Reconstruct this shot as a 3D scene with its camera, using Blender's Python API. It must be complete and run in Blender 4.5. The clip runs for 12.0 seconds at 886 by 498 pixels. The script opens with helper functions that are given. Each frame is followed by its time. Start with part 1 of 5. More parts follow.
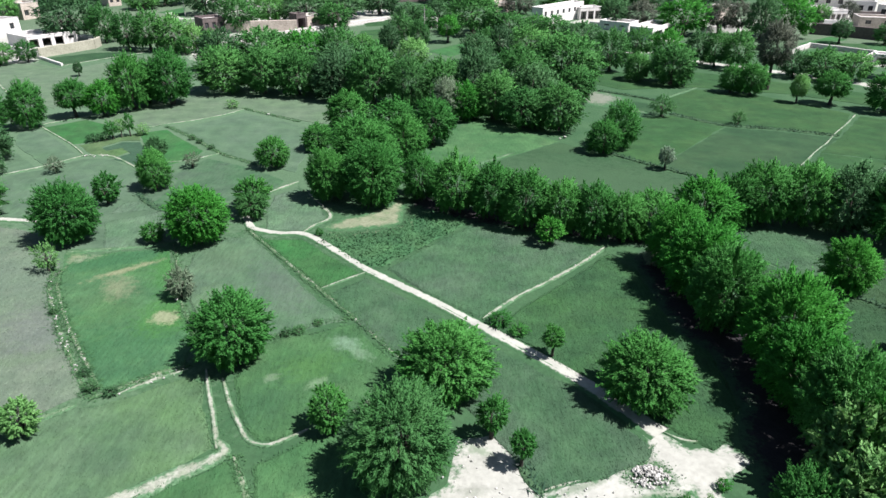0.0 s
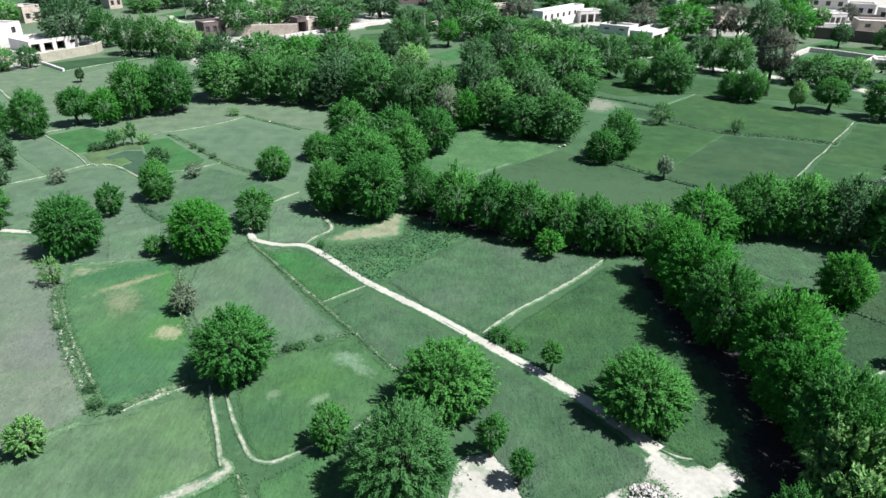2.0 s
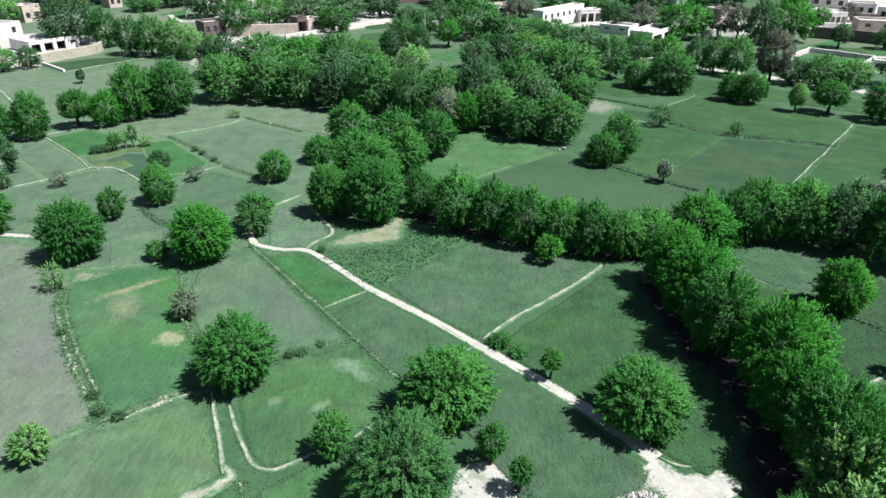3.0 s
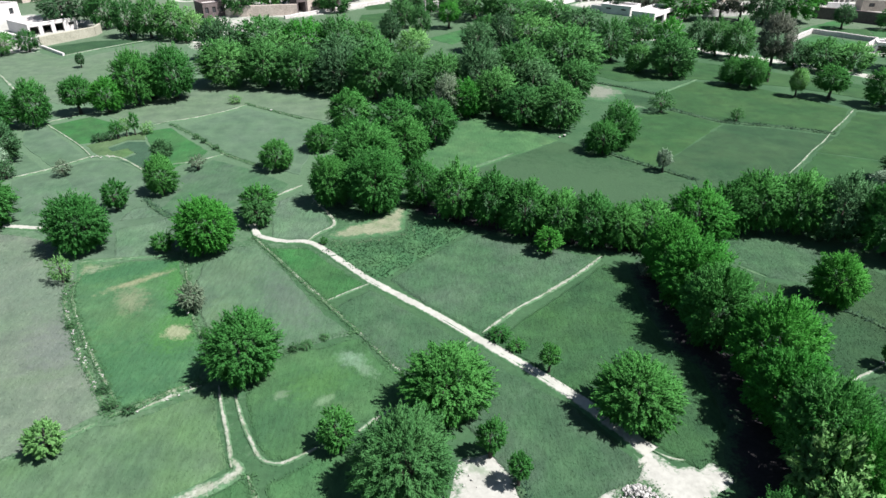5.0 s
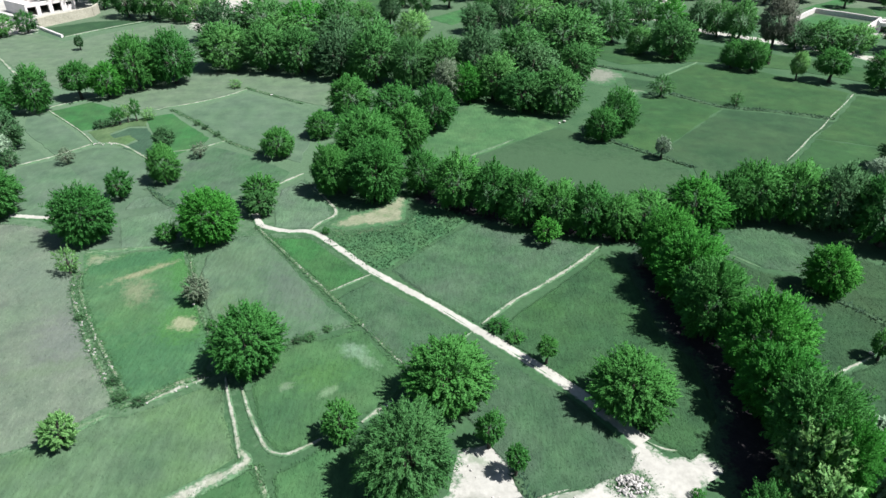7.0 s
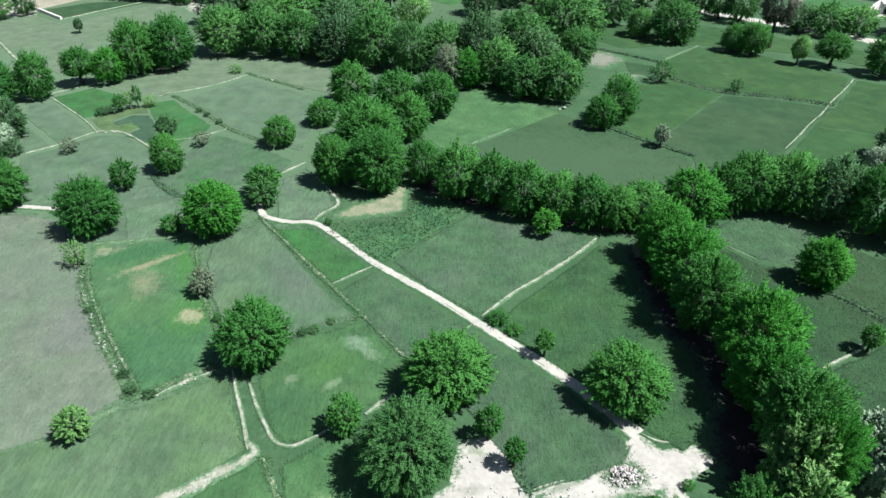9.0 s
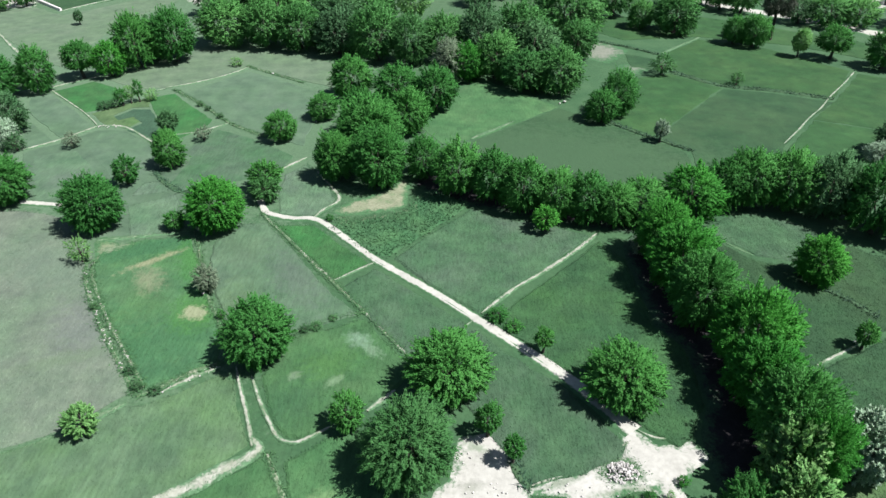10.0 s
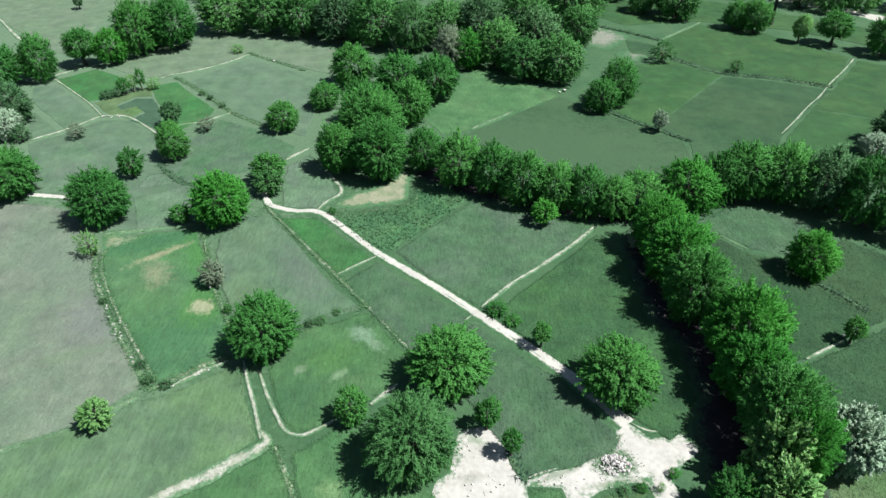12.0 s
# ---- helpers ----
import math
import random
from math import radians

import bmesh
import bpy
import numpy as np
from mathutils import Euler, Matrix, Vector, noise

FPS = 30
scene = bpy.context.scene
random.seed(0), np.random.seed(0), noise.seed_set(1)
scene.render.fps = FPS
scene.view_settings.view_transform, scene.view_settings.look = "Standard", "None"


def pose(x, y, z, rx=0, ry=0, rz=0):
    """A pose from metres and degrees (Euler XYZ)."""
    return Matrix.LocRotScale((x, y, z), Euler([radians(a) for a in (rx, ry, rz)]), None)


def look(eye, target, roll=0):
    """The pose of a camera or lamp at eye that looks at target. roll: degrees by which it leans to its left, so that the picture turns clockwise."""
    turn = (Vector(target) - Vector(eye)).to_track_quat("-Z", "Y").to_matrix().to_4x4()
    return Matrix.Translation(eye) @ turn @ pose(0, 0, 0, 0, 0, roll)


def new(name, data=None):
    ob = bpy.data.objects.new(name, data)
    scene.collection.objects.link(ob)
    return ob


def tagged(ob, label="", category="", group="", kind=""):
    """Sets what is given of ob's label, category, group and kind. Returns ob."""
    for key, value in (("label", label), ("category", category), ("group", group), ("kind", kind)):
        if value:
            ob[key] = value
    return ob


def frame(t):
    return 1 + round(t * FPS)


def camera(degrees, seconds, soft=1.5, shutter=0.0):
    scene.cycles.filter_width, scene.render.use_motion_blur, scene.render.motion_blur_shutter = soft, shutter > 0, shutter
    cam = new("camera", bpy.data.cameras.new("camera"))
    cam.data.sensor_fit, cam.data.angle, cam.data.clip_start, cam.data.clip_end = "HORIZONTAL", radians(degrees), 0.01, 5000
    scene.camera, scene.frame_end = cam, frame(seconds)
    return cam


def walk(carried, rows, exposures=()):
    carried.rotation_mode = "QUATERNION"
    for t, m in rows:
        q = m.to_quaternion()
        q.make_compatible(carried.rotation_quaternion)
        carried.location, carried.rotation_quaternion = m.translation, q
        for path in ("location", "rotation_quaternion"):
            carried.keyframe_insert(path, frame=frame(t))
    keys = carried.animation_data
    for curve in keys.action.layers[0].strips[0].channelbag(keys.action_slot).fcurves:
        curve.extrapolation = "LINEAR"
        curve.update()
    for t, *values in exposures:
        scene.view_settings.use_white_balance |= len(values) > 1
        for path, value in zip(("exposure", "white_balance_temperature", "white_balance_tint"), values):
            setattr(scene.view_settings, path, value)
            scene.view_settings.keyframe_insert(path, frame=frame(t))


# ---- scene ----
cam = camera(68.3, 12.0, soft=1.5)
METRES, EYE, TILT, LEAN, TURN = 9.0, 22.905, -27.01, -0.24, 0.0
ROWS = [
    (0.0, 0.0, 0.0, 0.0, 0.0, 0.0, -0.0),
    (0.5, 0.001, -0.0122, 0.0222, 0.01, -0.02, -0.0),
    (1.0, 0.0019, -0.026, 0.0547, 0.02, -0.03, -0.01),
    (1.5, 0.002, -0.0404, 0.0885, 0.02, -0.04, -0.01),
    (2.0, 0.0014, -0.0537, 0.1246, 0.03, -0.16, -0.0),
    (2.5, 0.0007, -0.0674, 0.1599, 0.05, -0.28, -0.0),
    (3.0, 0.0001, -0.0821, 0.1946, 0.04, -0.43, -0.01),
    (5.0, -0.0034, -0.1569, 0.3308, 0.08, -2.46, 0.04),
    (5.5, -0.0028, -0.1765, 0.3648, 0.09, -3.0, 0.05),
    (6.0, -0.0021, -0.1973, 0.399, 0.1, -3.54, 0.07),
    (6.5, -0.0017, -0.2196, 0.4348, 0.11, -4.11, 0.08),
    (7.0, -0.0019, -0.2398, 0.4704, 0.11, -4.64, 0.08),
    (9.0, -0.002, -0.3229, 0.622, 0.16, -6.81, 0.11),
    (9.5, -0.0022, -0.346, 0.6647, 0.18, -7.36, 0.12),
    (10.0, -0.0013, -0.3693, 0.7069, 0.2, -7.9, 0.12),
    (10.5, -0.0008, -0.3924, 0.7492, 0.21, -8.42, 0.13),
    (11.0, -0.0009, -0.4166, 0.7927, 0.22, -8.95, 0.13),
    (11.5, -0.0015, -0.4406, 0.8369, 0.24, -9.48, 0.13),
    (12.0, -0.0008, -0.4663, 0.8829, 0.25, -10.03, 0.15),
]
walk(cam, [(t, pose(0, 0, EYE, TILT, LEAN, TURN) @ pose(METRES * x, METRES * y, METRES * z, 90 + pitch, roll, yaw)) for t, x, y, z, yaw, pitch, roll in ROWS])

# ---- daylight ----
SUN_FROM, SUN_HEIGHT = (0.95, -0.312), 58.0
scene.view_settings.exposure = 0.95
world = bpy.data.worlds.new("clear_sky")
scene.world = world
world.use_nodes = True
sky = world.node_tree.nodes.new("ShaderNodeTexSky")
sky.sky_type = "NISHITA"
sky.sun_disc = False
sky.sun_elevation = radians(SUN_HEIGHT)
sky.sun_rotation = math.atan2(SUN_FROM[0], SUN_FROM[1])
backing = world.node_tree.nodes["Background"]
backing.inputs["Strength"].default_value = 0.041
world.node_tree.links.new(sky.outputs[0], backing.inputs["Color"])
sun = new("sun", bpy.data.lights.new("sun", "SUN"))
sun.data.energy = 5.0
sun.data.angle = radians(0.5)
sun.data.color = (1.0, 0.953, 0.95)
el = radians(SUN_HEIGHT)
sun.matrix_world = look((SUN_FROM[0] * math.cos(el) * 200, SUN_FROM[1] * math.cos(el) * 200, math.sin(el) * 200), (0, 0, 0))


# ---- materials ----
def surface(name, low, high, scale, rough=0.9, fine=None, bump=0.0, bump_scale=None, island=0.0, each=0.0, leaf=0.0, third=None, third_scale=0.2, third_at=(0.5, 0.65), gloss=0.3, fine_part=0.35, streak=False, patches=(), edge=None, mottle=0.0):
    """low and high mixed by a coarse and a fine noise; third in patches; each and island: brightness by object and by piece; patches: worn spots (x, y, half length, half width, turn, colour, strength, softness); edge: (grass, from, to, raggedness) towards the rim."""
    m = bpy.data.materials.new(name)
    m.use_nodes = True
    nt = m.node_tree
    n, l = nt.nodes, nt.links
    bsdf = n["Principled BSDF"]
    geo = n.new("ShaderNodeNewGeometry")
    co = geo.outputs["Position"]

    def noise_at(s, detail=4.0, spread=0.55, along=False):
        t = n.new("ShaderNodeTexNoise")
        t.inputs["Scale"].default_value = s
        t.inputs["Detail"].default_value = detail
        t.inputs["Roughness"].default_value = spread
        if along:
            stretch = n.new("ShaderNodeVectorMath")
            stretch.operation = "MULTIPLY"
            stretch.inputs[1].default_value = (2.6, 0.5, 1.0)
            l.new(co, stretch.inputs[0])
            l.new(stretch.outputs[0], t.inputs["Vector"])
        else:
            l.new(co, t.inputs["Vector"])
        return t.outputs["Fac"]

    def mix(a, b, fac, mode="MIX"):
        x = n.new("ShaderNodeMix")
        x.data_type, x.blend_type = "RGBA", mode
        for sock, v in ((x.inputs[0], fac), (x.inputs[6], a), (x.inputs[7], b)):
            if isinstance(v, (tuple, float, int)):
                sock.default_value = (*v, 1) if isinstance(v, tuple) else v
            else:
                l.new(v, sock)
        return x.outputs[2]

    def ramp(v, a, b, lo=0.0, hi=1.0):
        r = n.new("ShaderNodeMapRange")
        for i, val in ((1, a), (2, b), (3, lo), (4, hi)):
            r.inputs[i].default_value = val
        l.new(v, r.inputs[0])
        return r.outputs[0]

    colour = mix(low, high, ramp(noise_at(scale), 0.3, 0.7))
    if third:
        colour = mix(colour, third, ramp(noise_at(third_scale, 5.0, 0.6), *third_at))
    if mottle:
        shade = mix((0.5 - mottle, 0.5 - mottle, 0.5 - mottle * 0.8), (0.5 + mottle, 0.5 + mottle, 0.5 + mottle * 0.8), ramp(noise_at(0.55, 6.0, 0.68), 0.32, 0.68))
        colour = mix(colour, shade, 0.5, "OVERLAY")
    for x, y, a, b, turn, tint, strength, soft in patches:
        place = n.new("ShaderNodeMapping")
        place.vector_type = "TEXTURE"
        place.inputs["Location"].default_value = (x, y, 0)
        place.inputs["Rotation"].default_value = (0, 0, radians(turn))
        place.inputs["Scale"].default_value = (a, b, 1000)
        ragged = n.new("ShaderNodeTexNoise")
        ragged.inputs["Scale"].default_value = 1.9
        ragged.inputs["Detail"].default_value = 5.0
        ragged.inputs["Roughness"].default_value = 0.74
        l.new(co, ragged.inputs["Vector"])
        centred = n.new("ShaderNodeVectorMath")
        centred.operation = "MULTIPLY_ADD"
        centred.inputs[1].default_value = (5.0 * soft + 1.0,) * 3
        centred.inputs[2].default_value = (-2.5 * soft - 0.5,) * 3
        l.new(ragged.outputs["Color"], centred.inputs[0])
        l.new(co, place.inputs["Vector"])
        both = n.new("ShaderNodeVectorMath")
        l.new(place.outputs[0], both.inputs[0])
        l.new(centred.outputs[0], both.inputs[1])
        flat = n.new("ShaderNodeVectorMath")
        flat.operation = "MULTIPLY"
        flat.inputs[1].default_value = (1, 1, 0)
        l.new(both.outputs[0], flat.inputs[0])
        far_off = n.new("ShaderNodeVectorMath")
        far_off.operation = "LENGTH"
        l.new(flat.outputs[0], far_off.inputs[0])
        colour = mix(colour, tint, ramp(far_off.outputs["Value"], 1 + soft, 1 - soft, 0.0, strength))
    if edge:
        grass, start, stop, ragged_by = edge
        rim = n.new("ShaderNodeAttribute")
        rim.attribute_name = "edge"
        total = rim.outputs["Fac"]
        for at, share in ((1.1, 1.0), (4.5, 0.8)):
            m_add = n.new("ShaderNodeMath")
            m_add.operation = "MULTIPLY_ADD"
            m_add.inputs[1].default_value = 2 * ragged_by * share
            l.new(noise_at(at, 4.0, 0.6), m_add.inputs[0])
            less = n.new("ShaderNodeMath")
            less.operation = "SUBTRACT"
            less.inputs[1].default_value = ragged_by * share
            l.new(total, less.inputs[0])
            l.new(less.outputs[0], m_add.inputs[2])
            total = m_add.outputs[0]
        verge = mix(grass, tuple(v * 1.5 for v in grass), ramp(noise_at(2.0), 0.3, 0.7))
        colour = mix(verge, colour, ramp(total, start, stop))
    if fine:
        colour = mix(colour, mix((0, 0, 0), (1, 1, 1), ramp(noise_at(fine, 3.0, along=streak), 0.2, 0.8)), fine_part, "OVERLAY")
    if each:
        info = n.new("ShaderNodeObjectInfo")
        hsv = n.new("ShaderNodeHueSaturation")
        l.new(ramp(info.outputs["Random"], 0, 1, 1 - each, 1 + each), hsv.inputs["Value"])
        l.new(ramp(info.outputs["Random"], 0, 1, 0.5 + each * 0.03, 0.5 - each * 0.03), hsv.inputs["Hue"])
        l.new(colour, hsv.inputs["Color"])
        colour = hsv.outputs[0]
    if island:
        hsv = n.new("ShaderNodeHueSaturation")
        l.new(ramp(geo.outputs["Random Per Island"], 0, 1, 1 - island, 1 + island), hsv.inputs["Value"])
        l.new(colour, hsv.inputs["Color"])
        colour = hsv.outputs[0]
    l.new(colour, bsdf.inputs["Base Color"])
    bsdf.inputs["Roughness"].default_value = rough
    bsdf.inputs["Specular IOR Level"].default_value = gloss
    if bump:
        b = n.new("ShaderNodeBump")
        b.inputs["Strength"].default_value = bump
        b.inputs["Distance"].default_value = 0.1
        l.new(noise_at(bump_scale or scale * 6, 6.0, 0.65), b.inputs["Height"])
        l.new(b.outputs[0], bsdf.inputs["Normal"])
    if leaf:
        tr = n.new("ShaderNodeBsdfTranslucent")
        l.new(colour, tr.inputs["Color"])
        ms = n.new("ShaderNodeMixShader")
        ms.inputs[0].default_value = leaf
        l.new(bsdf.outputs[0], ms.inputs[1])
        l.new(tr.outputs[0], ms.inputs[2])
        l.new(ms.outputs[0], n["Material Output"].inputs["Surface"])
    return m


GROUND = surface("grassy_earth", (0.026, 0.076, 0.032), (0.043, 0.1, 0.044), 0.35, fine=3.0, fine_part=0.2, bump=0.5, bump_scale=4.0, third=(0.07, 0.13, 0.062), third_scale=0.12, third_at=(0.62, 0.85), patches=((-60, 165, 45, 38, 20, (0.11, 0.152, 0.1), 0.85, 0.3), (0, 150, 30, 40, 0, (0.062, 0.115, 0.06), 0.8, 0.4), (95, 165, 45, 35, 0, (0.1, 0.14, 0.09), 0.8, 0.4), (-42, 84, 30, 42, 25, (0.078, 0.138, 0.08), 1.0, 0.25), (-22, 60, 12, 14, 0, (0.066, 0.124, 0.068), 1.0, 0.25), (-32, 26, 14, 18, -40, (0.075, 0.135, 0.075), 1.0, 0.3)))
VERGE = (0.036, 0.094, 0.04)
DUST = surface("pale_dust", (0.3, 0.308, 0.272), (0.385, 0.395, 0.352), 0.6, fine=3.5, fine_part=0.16, bump=0.15, bump_scale=3.0, third=(0.25, 0.268, 0.215), third_scale=0.6, third_at=(0.6, 0.82), edge=(VERGE, 0.34, 0.6, 0.45))
YARD = surface("trampled_yard_dust", (0.295, 0.3, 0.27), (0.378, 0.384, 0.348), 0.5, fine=3.5, fine_part=0.16, bump=0.15, bump_scale=3.0, third=(0.235, 0.255, 0.205), third_scale=0.45, third_at=(0.6, 0.8), patches=((9.57, 22.05, 1.1, 0.95, 0, (0.055, 0.115, 0.055), 0.95, 0.3), (1.9, 23.5, 0.75, 0.3, -20, (0.15, 0.2, 0.135), 0.8, 0.6), (1.4, 21.0, 0.5, 0.35, 0, (0.2, 0.215, 0.18), 0.8, 0.7), (6.3, 21.3, 1.3, 0.22, 24, (0.15, 0.19, 0.135), 0.8, 0.6), (9.4, 20.75, 1.5, 0.2, 8, (0.14, 0.18, 0.12), 0.75, 0.6), (2.4, 22.9, 0.9, 0.4, 0, (0.24, 0.25, 0.22), 0.7, 0.7)), edge=(VERGE, -0.3, 0.25, 1.1))
DRY = surface("dry_stubble", (0.14, 0.172, 0.105), (0.215, 0.23, 0.155), 0.8, fine=5.0, fine_part=0.25, bump=0.5, bump_scale=7.0, third=(0.085, 0.15, 0.066), third_scale=0.45, third_at=(0.54, 0.72), edge=(VERGE, 0.05, 0.6, 0.8))
TRAIL = surface("trodden_earth", (0.2, 0.225, 0.165), (0.335, 0.345, 0.3), 1.0, fine=6.0, fine_part=0.3, bump=0.3, bump_scale=6.0, third=(0.12, 0.175, 0.1), third_scale=0.8, third_at=(0.52, 0.72), edge=((0.055, 0.116, 0.058), 0.42, 1.15, 1.25))
FAINT = surface("grassy_trail_earth", (0.1, 0.165, 0.094), (0.185, 0.235, 0.16), 1.3, fine=6.0, fine_part=0.3, bump=0.3, bump_scale=6.0, third=(0.062, 0.13, 0.06), third_scale=1.4, third_at=(0.4, 0.58), edge=((0.055, 0.116, 0.058), 0.6, 1.15, 1.7))
FALLOW = surface("fallow_soil", (0.125, 0.15, 0.113), (0.17, 0.188, 0.15), 0.5, fine=3.0, fine_part=0.2, bump=0.4, bump_scale=6.0, edge=((0.03, 0.085, 0.035), -0.1, 0.3, 0.7))
# hedgerow shade painted as near-black ground, going to dark grass at the rim
HEDGE_SHADE = surface("painted_hedge_shade", (0.014, 0.013, 0.016), (0.026, 0.024, 0.026), 1.4, fine=7.0, bump=0.5, bump_scale=8.0, edge=((0.026, 0.06, 0.03), 0.0, 0.7, 1.2))
DITCH = surface("dark_ditch_grass", (0.028, 0.076, 0.034), (0.052, 0.105, 0.05), 1.2, fine=5.0, bump=0.5, bump_scale=6.0)
BUND = surface("grass_bund", (0.075, 0.135, 0.068), (0.125, 0.178, 0.105), 0.9, fine=5.0, fine_part=0.3, bump=0.5, bump_scale=6.0, third=(0.22, 0.245, 0.18), third_scale=1.6, third_at=(0.5, 0.64), edge=((0.056, 0.118, 0.058), 0.5, 0.9, 1.6))
